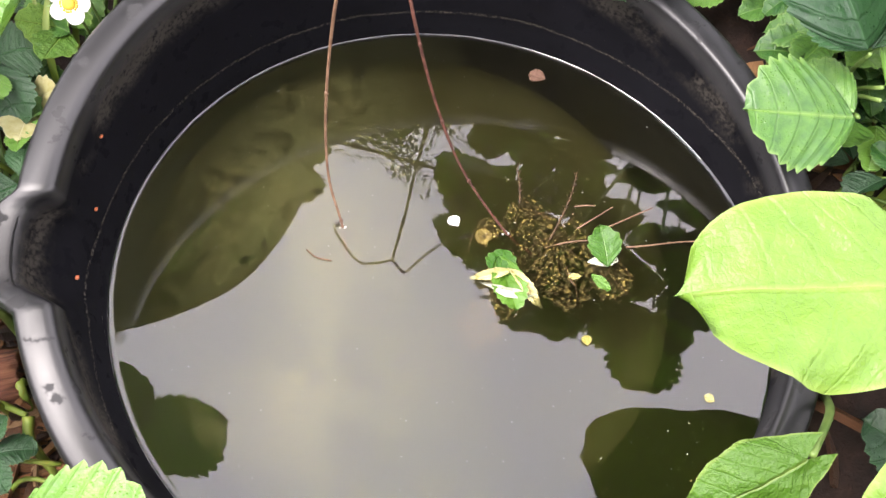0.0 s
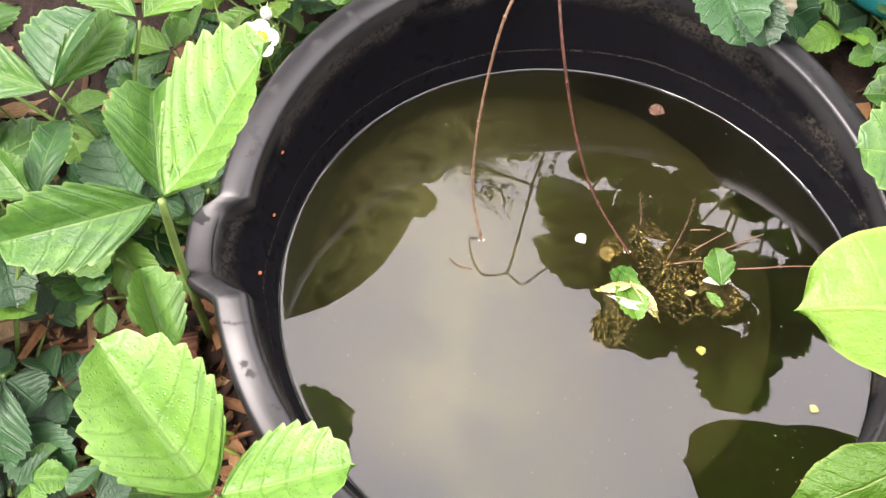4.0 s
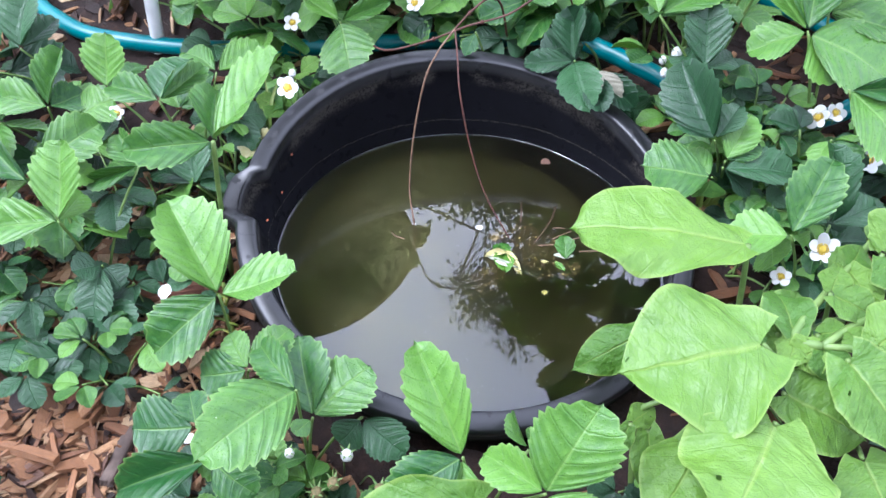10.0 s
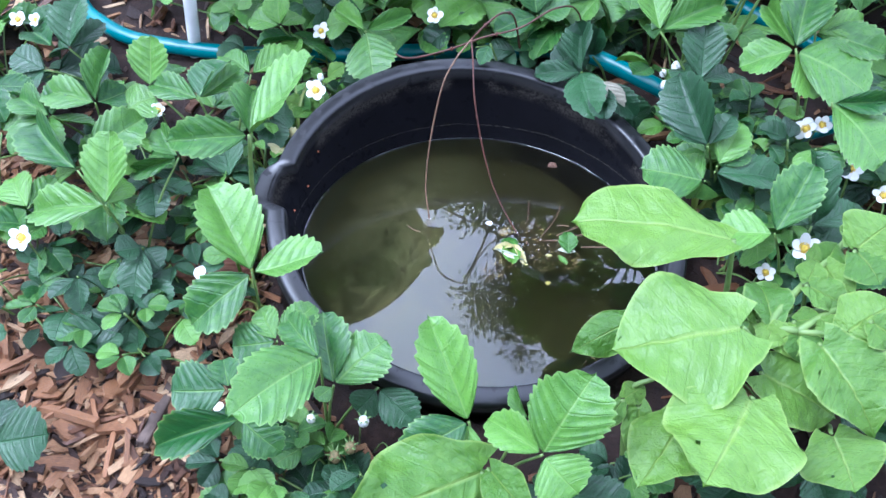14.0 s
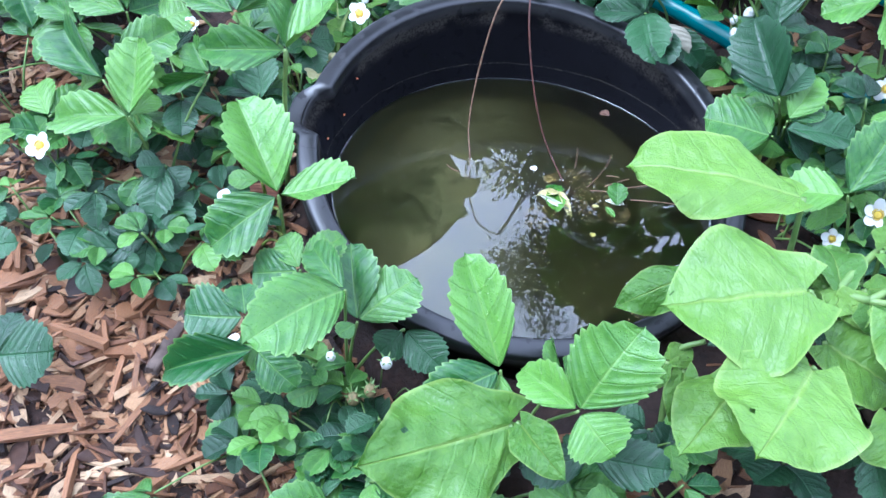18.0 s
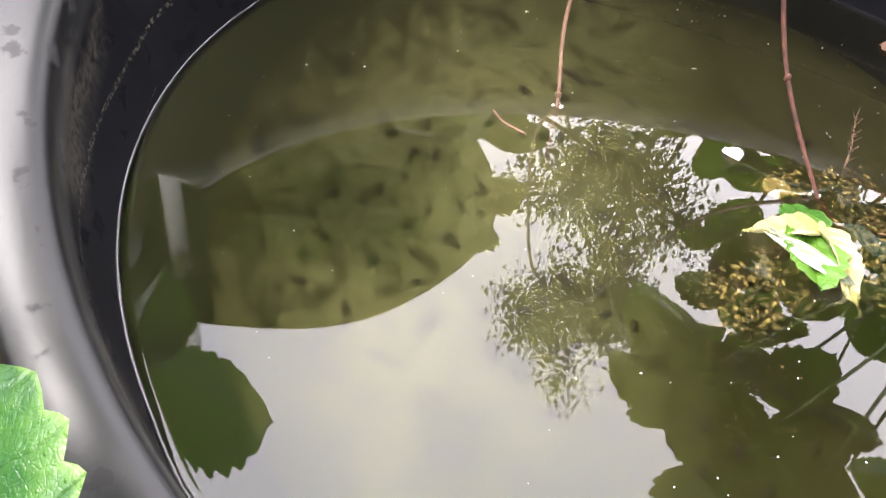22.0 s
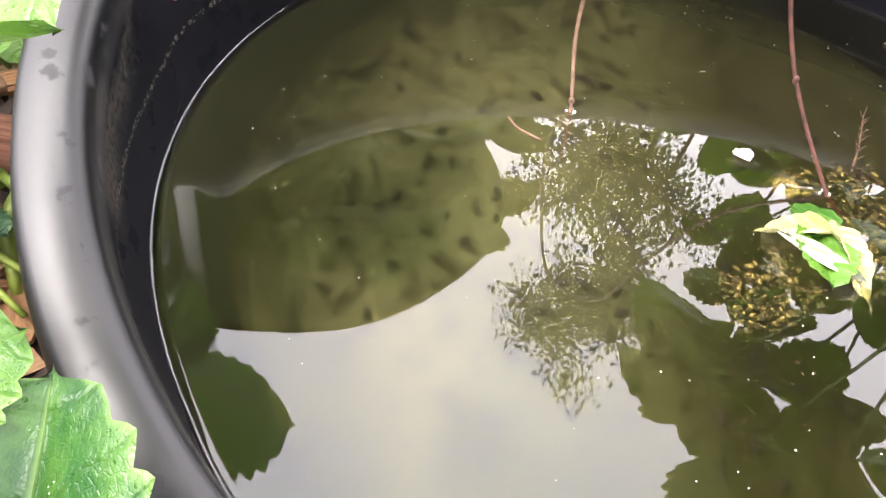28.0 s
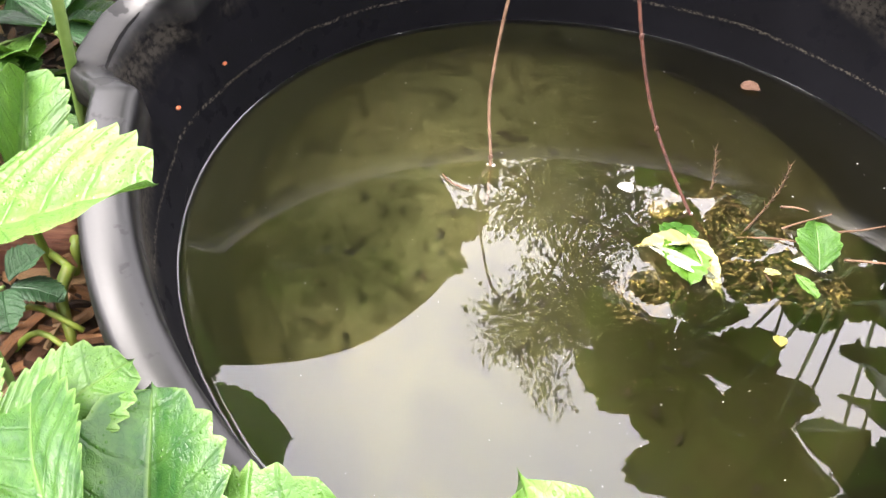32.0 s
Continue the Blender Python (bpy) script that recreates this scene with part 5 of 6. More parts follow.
wood_chunk(at_ground(0.30, -0.24, 0.03), 0.14, 0.03, 0.03, 15, 4, wood_m, "grey weathered branch lying under pale leaves", 5.0)

# ---- the two dry runners that hang into the water ----
def runner(label, points, radius, mat, knots):
    ob = thing("dry_runner", points[0], label, "stem", "dry runners")
    at = Vector(points[0])
    line = curve_points([Vector(p) - at for p in points], 8)
    part("stem", tube(line, radius, 8, 0.75), mat, ob)
    for f in knots:
        i = int(f * (len(line) - 1))
        bm = bmesh.new()
        bmesh.ops.create_icosphere(bm, subdivisions=2, radius=radius * 1.3)
        bm.transform(Matrix.Translation(line[i]) @ Matrix.Diagonal((1, 1, 1.6, 1)))
        part("node", bm, mat, ob)
    return ob
runner("tan dried strawberry runner dangling into the water", [(-0.0470, 0.1000, 0.2630), (-0.0590, 0.0850, 0.2450), (-0.0675, 0.0714, 0.2200), (-0.0735, 0.0540, 0.1650), (-0.0725, 0.0370, 0.1180), (-0.0630, 0.0208, 0.0900), (-0.058, 0.006, 0.070)], 0.0009, tan_stem, (0.3, 0.5, 0.83))
runner("reddish brown dried runner reaching into the water", [(-0.0470, 0.1000, 0.2630), (-0.0400, 0.0850, 0.2450), (-0.0318, 0.0668, 0.2180), (-0.0172, 0.0546, 0.1680), (0.0015, 0.0440, 0.1250), (0.0290, 0.0305, 0.0915), (0.048, 0.024, 0.074)], 0.0009, red_stem, (0.4, 0.55, 0.7))
runner("brown dried runner arching forward from behind the rim", [(-0.0300, 0.2600, 0.140), (-0.0330, 0.2200, 0.222), (-0.0390, 0.1865, 0.2470), (-0.0430, 0.1400, 0.2590), (-0.0470, 0.1000, 0.2630)], 0.0013, red_stem, (0.4, 0.8))
runner("brown dried runner lying across the rim behind", [(-0.21, 0.230, 0.125), (-0.170, 0.178, 0.180), (-0.1350, 0.1560, 0.1900), (-0.0925, 0.1632, 0.2050), (-0.0550, 0.1700, 0.2240), (-0.0165, 0.1761, 0.2400), (0.0150, 0.2000, 0.2560), (0.03, 0.26, 0.22), (0.04, 0.30, 0.13)], 0.0013, red_stem, (0.4, 0.55))

# ---- what floats in the water ----
HEART = Vector((0.045, 0.012, WATER_Z))
float_plant = thing("floating_weed", HEART, "clump of golden-brown pond weed with fresh and yellowed leaves", "plant")
rng = random.Random(31)
def leafy(parent, mesh, base, tip, width, facing, mat=None, label="", name="leaf"):
    if mat:
        mesh = mesh.copy()
        mesh.materials.clear()
        mesh.materials.append(mat)
    return set_blade(parent, mesh, Vector(base) - HEART, Vector(tip) - HEART, width, facing, name, label)
leafy(float_plant, BERRY[4], (0.0265, 0.013, 0.0935), (0.0395, -0.0195, 0.092), 0.60, (0.1, -0.4, 1), fresh_leaf, label="fresh green toothed leaf")
leafy(float_plant, SMALL[1], (0.027, -0.002, 0.0945), (0.029, 0.018, 0.0955), 1.0, (-0.1, -0.5, 1), fresh_leaf, label="fresh green toothed leaf")
leafy(float_plant, DRY[0], (0.036, 0.004, 0.0965), (0.0130, -0.0050, 0.0945), 0.36, (-0.2, -0.5, 1), cream, "curled cream-yellow withered leaf")
leafy(float_plant, DRY[1], (0.032, 0.004, 0.0970), (0.0540, -0.0135, 0.0950), 0.36, (0.2, -0.5, 1), cream, "curled cream-yellow withered leaf")
leafy(float_plant, PALE[3], (0.0230, -0.0070, 0.0965), (0.0490, -0.0130, 0.0960), 0.26, (0.1, -0.9, 0.8), bleached, "bleached white leaf")
leafy(float_plant, SMALL[0], (0.088, 0.016, 0.092), (0.0815, 0.036, 0.104), 0.95, (0.3, -0.7, 0.8), fresh_leaf, label="fresh green toothed leaf")
leafy(float_plant, SMALL[1], (0.076, 0.017, 0.0925), (0.0945, 0.0220, 0.0925), 0.42, (0.0, -0.3, 1), bleached, "bleached white leaf")
leafy(float_plant, SMALL[0], (0.079, 0.010, 0.0915), (0.090, 0.002, 0.0910), 0.6, (0.0, 0.0, 1), label="fresh green toothed leaf")
mats = ((0.021, -0.026, 0.013), (0.043, 0.046, 0.014), (0.062, 0.036, 0.015), (0.020, 0.035, 0.008), (0.066, 0.010, 0.018), (0.048, 0.016, 0.017), (0.086, 0.030, 0.012), (0.034, -0.004, 0.014), (0.092, 0.012, 0.011))
for x, y, size in mats:
    for name, count, low, high, long_, mat, label in (("weed", 170, 0.0005, 0.0017, 1.6, moss_m, "dark sunken weed"), ("seeds", 30, 0.0004, 0.0011, 2.0, seed_m, "golden-brown seeds caught in the weed")):
        bm = bmesh.new()
        for k in range(count):
            r, a = size * rng.random() ** 0.5, rng.uniform(0, 6.28)
            d = rng.uniform(0.0020, 0.0065) if name == "seeds" else rng.uniform(0.0065, 0.0170)
            bmesh.ops.create_icosphere(bm, subdivisions=1, radius=rng.uniform(low, high), matrix=pose(x - HEART.x + r * math.cos(a), y - HEART.y + r * math.sin(a), -d, rng.gauss(0, 25), rng.gauss(0, 25), rng.uniform(0, 360)) @ Matrix.Diagonal((long_, 1, 0.6, 1)))
        part(name, bm, mat, float_plant, label)
for k in range(30):
    x, y, size = mats[k % len(mats)]
    a = rng.uniform(0, 6.28)
    p = Vector((x + rng.gauss(0, 0.005), y + rng.gauss(0, 0.005), WATER_Z - 0.003)) - HEART
    q = p + Vector((math.cos(a), math.sin(a), 0)) * rng.uniform(0.008, 0.022) + Vector((0, 0, rng.uniform(-0.004, 0.003)))
    part("root", tube(curve_points([p, p.lerp(q, 0.5) + Vector((rng.uniform(-0.003, 0.003), rng.uniform(-0.003, 0.003), 0.002)), q], 4), rng.uniform(0.0003, 0.0006), 5, 0.5), root_m, float_plant)
# thin stems that lie out over the water, and two spiky reddish shoots
for line in (((0.052, 0.025, 0.0885), (0.066, 0.030, 0.0905), (0.077, 0.032, 0.0915)), ((0.0675, 0.0544, 0.0905), (0.074, 0.0552, 0.092), (0.0795, 0.0561, 0.0915)), ((0.070, 0.040, 0.0895), (0.0756, 0.0439, 0.092), (0.0891, 0.0548, 0.0945)), ((0.0795, 0.0385, 0.0900), (0.094, 0.0465, 0.0925), (0.103, 0.053, 0.0920), (0.1125, 0.058, 0.0945)), ((0.098, 0.0315, 0.0900), (0.110, 0.0330, 0.0925), (0.128, 0.0375, 0.0935), (0.147, 0.0405, 0.0945))):
    part("stem", tube(curve_points([Vector(p) - HEART for p in line], 6), 0.0006, 6, 0.6), tan_stem, float_plant)
for line, spikes in ((((0.036, 0.050, 0.087), (0.035, 0.058, 0.094), (0.032, 0.068, 0.1015)), 20), (((0.053, 0.026, 0.0885), (0.060, 0.044, 0.093), (0.0645, 0.058, 0.098), (0.0660, 0.069, 0.1045)), 26)):
    pts = curve_points([Vector(p) - HEART for p in line], 8)
    part("shoot", tube(pts, 0.0006, 6, 0.5), root_m, float_plant, "reddish brown shoot")
    for k in range(spikes):
        p = pts[int(len(pts) * (0.35 + 0.63 * k / spikes))]
        a = 2.4 * k
        part("bract", tube([p, p + Vector((0.0022 * math.cos(a), 0.0022 * math.sin(a) + 0.001, 0.0026))], 0.00025, 4, 0.3), root_m, float_plant)

def flat_bit(name, place, size, mat, label, category, turn, meshes=SMALL, width=1.0, lift=0.001):
    ob = thing(name, place, label, category, turn=turn)
    mesh = meshes[0].copy()
    mesh.materials.clear()
    mesh.materials.append(mat)
    set_blade(ob, mesh, (0, -size / 2, lift), (0, size / 2, lift), width, (0, 0, 1), "blade")
    return ob
flat_bit("petal", (-0.0008, 0.0337, WATER_Z), 0.0085, petal_m, "small white petal floating on the water", "petal", 40)
flat_bit("dead_leaf", (0.039, 0.150, WATER_Z), 0.012, dry_leaf, "small brown dead leaf floating on the water", "leaf", 70)
flat_bit("petal", (0.0700, 0.0078, WATER_Z), 0.0075, yellow_leaf, "small pale seed husk floating on the weed", "petal", 100, SMALL, 0.6)
flat_bit("petal", (0.078, -0.030, WATER_Z), 0.0065, yellow_leaf, "small pale petal floating on the water", "petal", 10)
flat_bit("petal", (0.143, -0.054, WATER_Z), 0.006, yellow_leaf, "small pale petal floating on the water", "petal", 60)
disc = thing("snail_shell", (0.0175, 0.028, WATER_Z - 0.0028), "small round tan disc just under the water", "shell")
bm = bmesh.new()
for k in range(40):
    a, r = 0.45 * k, 0.0006 + 0.0001 * k
    bmesh.ops.create_icosphere(bm, subdivisions=1, radius=0.0005 + 0.00004 * k, matrix=Matrix.Translation((r * math.cos(a), r * math.sin(a), 0)))
part("coil", bm, seed_m, disc)
thread = thing("pale_thread", (-0.074, 0.0, WATER_Z), "thin pale thread floating on the water", "thread")
part("strand", tube(curve_points([(-0.006, 0.003, 0.0006), (0.0, -0.001, 0.0008), (0.009, -0.002, 0.0006)], 6), 0.00045, 6), tan_stem, thread)
# froth round the two runners where they dip in
for x, y in ((-0.0630, 0.0208), (0.0290, 0.0305)):
    ob = thing("froth", (x, y, WATER_Z), "tiny white bubbles of froth round a stem", "froth")
    for k in range(5):
        bm = bmesh.new()
        bmesh.ops.create_icosphere(bm, subdivisions=2, radius=0.0007 - 0.0001 * k)
        bm.transform(Matrix.Translation((0.0016 * math.cos(1.9 * k), 0.0014 * math.sin(1.9 * k), 0.0003)))
        part("bubble", bm, petal_m, ob)
# yellow pollen grains stranded at the near waterline, and mud and grit washed together beside them
def on_shore(deg):
    a = radians(deg)
    near = min(ring, key=lambda p: -(p[0] * math.cos(a) + p[1] * math.sin(a)) / math.hypot(*p))
    r = math.hypot(*near)
    return Vector((r * math.cos(a), r * math.sin(a), WATER_Z))
rng = random.Random(34)
bm = bmesh.new()
for k in range(14):
    p = on_shore(-63 + rng.gauss(0, 3.0))
    f = 1 - abs(rng.gauss(0, 0.012))
    bmesh.ops.create_icosphere(bm, subdivisions=1, radius=rng.uniform(0.00025, 0.0006), matrix=Matrix.Translation((p.x * f, p.y * f, WATER_Z + 0.0004)))
tagged(part("pollen_grains", bm, pollen_m), "yellow grains stranded at the edge of the water", "pollen", kind="stuff")
bm = bmesh.new()
for k in range(44):
    p = on_shore(-36 + rng.gauss(0, 3.2))
    f = 0.995 - abs(rng.gauss(0, 0.035))
    bmesh.ops.create_icosphere(bm, subdivisions=1, radius=rng.uniform(0.0003, 0.0008), matrix=Matrix.Translation((p.x * f, p.y * f, WATER_Z - 0.0002)) @ Matrix.Diagonal((1.3, 1, 0.6, 1)))
tagged(part("grit", bm, seed_m), "tan grit and mud washed to the edge of the water", "grit", kind="stuff")
def on_wall(deg, depth):
    a = radians(deg)
    r = inner_radius(depth) - 0.0005
    return TUB @ Vector((r * math.cos(a), r * math.sin(a), -depth))
for deg, depth in ((172, 0.030), (183, 0.046), (196, 0.034)):
    ob = thing("insect_egg", on_wall(deg, depth), "tiny orange egg stuck to the wall of the tub", "egg", "orange eggs")
    bm = bmesh.new()
    bmesh.ops.create_icosphere(bm, subdivisions=2, radius=0.0010)
    bmesh.ops.scale(bm, vec=(1, 1.3, 0.8), verts=bm.verts)
    part("shell", bm, red_dot, ob)
rng = random.Random(33)
bm = bmesh.new()
for k in range(190):
    r, a = 0.165 * rng.random() ** 0.5, rng.uniform(0, 6.28)
    bmesh.ops.create_icosphere(bm, subdivisions=1, radius=rng.uniform(0.00013, 0.00033), matrix=Matrix.Translation((r * math.cos(a), r * math.sin(a), WATER_Z + 0.0001)) @ Matrix.Diagonal((1, 1, 0.35, 1)))
tagged(part("floating_specks", bm, petal_m), "pale specks of pollen floating on the water", "specks", kind="stuff")

# crumbs that hang in the water just under its surface
bm = bmesh.new()
for k in range(170):
    r, a = 0.150 * rng.random() ** 0.5, rng.uniform(0, 6.28)
    bmesh.ops.create_icosphere(bm, subdivisions=1, radius=rng.uniform(0.0003, 0.0008), matrix=pose(r * math.cos(a), r * math.sin(a), WATER_Z - rng.uniform(0.003, 0.018), rng.gauss(0, 30), rng.gauss(0, 30), rng.uniform(0, 360)) @ Matrix.Diagonal((1.5, 0.8, 0.6, 1)))
tagged(part("suspended_crumbs", bm, root_m), "brown crumbs of weed hanging in the murky water", "crumbs", kind="stuff")

# bits that lie on the base of the tub, under water
def sunken(x, y):
    q = TUB.inverted() @ Vector((x, y, 0))
    z = TUB @ Vector((q.x, q.y, -0.1440))
    return (z.x, z.y, z.z + 0.0015)
rng = random.Random(35)
bm = bmesh.new()
for k in range(260):
    r, a = 0.135 * rng.random() ** 0.5, rng.uniform(0, 6.28)
    bmesh.ops.create_icosphere(bm, subdivisions=1, radius=rng.uniform(0.0007, 0.0024), matrix=Matrix.Translation(sunken(r * math.cos(a), r * math.sin(a))) @ pose(0, 0, 0, 0, 0, rng.uniform(0, 360)) @ Matrix.Diagonal((1.8, 0.8, 0.4, 1)))
tagged(part("sediment", bm, soil_m), "dark crumbs of sediment on the base of the tub", "sediment", kind="stuff")
for x, y, turn, size in ((-0.160, -0.057, 30, 0.015),):
    flat_bit("sunken_leaf", sunken(x, y), size, dry_leaf, "brown decaying leaf sunk to the base of the tub", "leaf", turn, BERRY, 1.0, 0.002)

# ---- flowers, buds and young fruit ----
def flower(place, size, facing, foot, label="white strawberry flower with a yellow centre", petals=5):
    ob = thing("strawberry_flower", place, label, "flower", "strawberry flowers")
    size *= 0.66
    rng = random.Random(int(1e4 * abs(place[0] + place[1])))
    up = Vector(facing).normalized()
    turn = Vector((0, 0, 1)).rotation_difference(up).to_matrix().to_4x4()
    for k in range(petals):
        bm = bmesh.new()
        bmesh.ops.create_uvsphere(bm, u_segments=12, v_segments=6, radius=1.0)
        for v in bm.verts:
            v.co = (v.co.x * 0.34 * size, 0.5 * size + v.co.y * 0.40 * size, v.co.z * 0.025 * size + 0.35 * size * (v.co.y * 0.4 + 0.5) ** 2 * 0.45 + 0.05 * size * v.co.x ** 2)
        bm.transform(turn @ pose(0, 0, 0, rng.uniform(-8, 22), rng.uniform(-14, 14), 360 / petals * k + rng.uniform(-12, 12)) @ Matrix.Diagonal((rng.uniform(0.8, 1.1), rng.uniform(0.78, 1.0), 1, 1)))
        part("petal", bm, petal_m, ob)
        bm = bmesh.new()
        bmesh.ops.create_cone(bm, segments=5, radius1=0.13 * size, radius2=0.01 * size, depth=0.75 * size)
        bm.transform(turn @ pose(0, 0, 0, 0, 0, 360 / petals * (k + 0.5)) @ pose(0, 0.38 * size, -0.03 * size, -90, 0, 0) @ Matrix.Diagonal((1, 0.15, 1, 1)))
        part("sepal", bm, sepal_m, ob)
    bm = bmesh.new()
    bmesh.ops.create_icosphere(bm, subdivisions=2, radius=0.22 * size)
    bm.transform(turn @ Matrix.Translation((0, 0, 0.07 * size)) @ Matrix.Diagonal((1, 1, 0.6, 1)))
    for k in range(18):
        a = 2.4 * k
        r = 0.26 * size
        bmesh.ops.create_icosphere(bm, subdivisions=1, radius=0.05 * size, matrix=turn @ Matrix.Translation((r * math.cos(a), r * math.sin(a), 0.12 * size)))
    part("centre", bm, pollen_m, ob, "domed yellow centre")
    f = Vector(foot) - Vector(place)
    stalk(ob, [f, f * 0.4 + Vector((0, 0, 0.012)), Vector((0, 0, -0.02 * size))], 0.0009, stem_m)
    return ob

def bud(place, size, foot, label="green-white strawberry bud on a thin stalk", mat=None):
    ob = thing("strawberry_bud", place, label, "bud", "strawberry buds")
    size *= 0.8
    bm = bmesh.new()
    bmesh.ops.create_icosphere(bm, subdivisions=2, radius=size * 0.5)
    for v in bm.verts:
        v.co.z *= 1.25
        v.co *= 1 + 0.06 * noise.noise(v.co * 900)
    part("fruit", bm, mat or petal_m, ob)
    for k in range(6):
        bm = bmesh.new()
        bmesh.ops.create_cone(bm, segments=5, radius1=0.22 * size, radius2=0.02 * size, depth=0.9 * size)
        bm.transform(pose(0, 0, 0, 0, 0, 60 * k) @ pose(0, 0.36 * size, 0.38 * size, -62, 0, 0) @ Matrix.Diagonal((1, 0.2, 1, 1)))
        part("sepal", bm, sepal_m, ob)
    f = Vector(foot) - Vector(place)
    stalk(ob, [f, f * 0.45 + Vector((0, 0, 0.018)), Vector((0, 0, size * 0.4))], 0.0008, stem_m)
    return ob

flower((-0.212, 0.08, 0.179), 0.024, (0.2, -0.8, 0.7), at_ground(-0.220, 0.105, 0))
flower((-0.37, 0.017, 0.158), 0.017, (0.2, -0.8, 0.7), at_ground(-0.378, 0.042, 0))
flower((-0.403, -0.179, 0.134), 0.026, (0.2, -0.8, 0.7), at_ground(-0.411, -0.154, 0))
flower((-0.623, 0.115, 0.165), 0.02, (0.2, -0.8, 0.8), at_ground(-0.631, 0.140, 0))
flower((-0.601, 0.12, 0.166), 0.018, (-0.3, -0.7, 0.8), at_ground(-0.609, 0.145, 0))
flower((-0.257, 0.193, 0.179), 0.02, (0.1, -0.8, 0.8), at_ground(-0.265, 0.218, 0))
flower((-0.129, 0.228, 0.205), 0.02, (0, -0.8, 0.8), at_ground(-0.137, 0.253, 0))
flower((0.288, 0.186, 0.178), 0.024, (-0.4, -0.6, 0.8), at_ground(0.280, 0.211, 0))
flower((0.302, 0.192, 0.182), 0.022, (0.4, -0.6, 0.8), at_ground(0.294, 0.217, 0))
flower((0.334, 0.145, 0.17), 0.024, (0.1, -0.7, 0.8), at_ground(0.326, 0.170, 0))
flower((0.329, 0.02, 0.148), 0.022, (0.3, -0.7, 0.7), at_ground(0.321, 0.045, 0))
flower((0.298, 0.025, 0.159), 0.026, (-0.2, -0.7, 0.8), at_ground(0.290, 0.050, 0))
flower((0.366, 0.118, 0.166), 0.02, (-0.2, -0.7, 0.8), at_ground(0.358, 0.143, 0))
flower((0.271, 0.007, 0.136), 0.018, (-0.3, -0.9, 0.4), at_ground(0.263, 0.032, 0))
flower((-0.637, 0.156, 0.182), 0.018, (0.2, -0.8, 0.8), at_ground(-0.645, 0.181, 0))
for (x, y, z), size, (fx, fy) in (((-0.074, -0.250, 0.090), 0.010, (-0.085, -0.225)), ((-0.028, -0.244, 0.100), 0.012, (-0.045, -0.222)), ((-0.030, -0.275, 0.055), 0.010, (-0.06, -0.24)), ((-0.005, -0.285, 0.050), 0.009, (-0.05, -0.24)), ((-0.060, -0.290, 0.050), 0.008, (-0.07, -0.24)), ((0.147, 0.217, 0.203), 0.014, (0.16, 0.24)), ((0.135, 0.213, 0.195), 0.010, (0.16, 0.24)), ((0.139, 0.207, 0.185), 0.011, (0.16, 0.24)), ((-0.21, 0.090, 0.19), 0.009, (-0.215, 0.11))):
    bud((x, y, z), size, at_ground(fx, fy, 0))
for (x, y, z), size, (fx, fy) in (((-0.049, -0.262, 0.062), 0.014, (-0.07, -0.232)), ((-0.037, -0.255, 0.072), 0.013, (-0.05, -0.225)), ((-0.003, -0.245, 0.062), 0.014, (-0.03, -0.225)), ((0.004, -0.268, 0.055), 0.010, (-0.03, -0.230)), ((-0.090, -0.258, 0.070), 0.010, (-0.085, -0.225))):
    bud((x, y, z), size, at_ground(fx, fy, 0), "unripe strawberry with spent tan flower parts", unripe)
flat_bit("petal", (-0.236, -0.145, 0.110), 0.018, petal_m, "curled white petal caught among the leaves", "petal", 200, BERRY, 0.7)
flat_bit("petal", at_ground(-0.180, -0.235, 0.012), 0.012, petal_m, "white petal fallen on the mulch", "petal", 80)
flat_bit("petal", at_ground(-0.265, -0.115, 0.028), 0.013, petal_m, "white petal fallen on the wood chunk", "petal", 20)
for x, y, turn, size in ((-0.60, 0.285, 150, 0.04), (-0.53, 0.255, 20, 0.035), (-0.66, 0.32, 80, 0.04), (-0.245, -0.275, 40, 0.03), (-0.30, -0.30, 120, 0.028), (-0.56, 0.20, 60, 0.045), (-0.60, 0.16, 10, 0.05), (-0.23, -0.16, 300, 0.028)):
    flat_bit("dead_leaf", at_ground(x, y, 0.010), size, dry_leaf, "curled brown dead leaf", "leaf", turn, DRY, 1.0)

# ---- grass and yellowing leaves squeezed against the rim ----
def grass_blade(points, width):
    """A long folded blade, broad at the foot and drawn out to a point."""
    bm = bmesh.new()
    pts = curve_points(points, 6)
    rows = []
    for i, p in enumerate(pts):
        f = i / (len(pts) - 1)
        along = (pts[min(i + 1, len(pts) - 1)] - pts[max(i - 1, 0)]).normalized()
        side = along.cross(Vector((0.2, -0.7, 0.7))).normalized()
        over = side.cross(along)
        w = width * 0.5 * (0.65 + 0.5 * f) * (1 - f ** 3)
        rows.append([bm.verts.new(p + side * w + over * w * 0.5), bm.verts.new(p), bm.verts.new(p - side * w + over * w * 0.5)])
    for a, c in zip(rows, rows[1:]):
        for k in range(2):
            bm.faces.new((a[k], a[k + 1], c[k + 1], c[k]))
    return bm

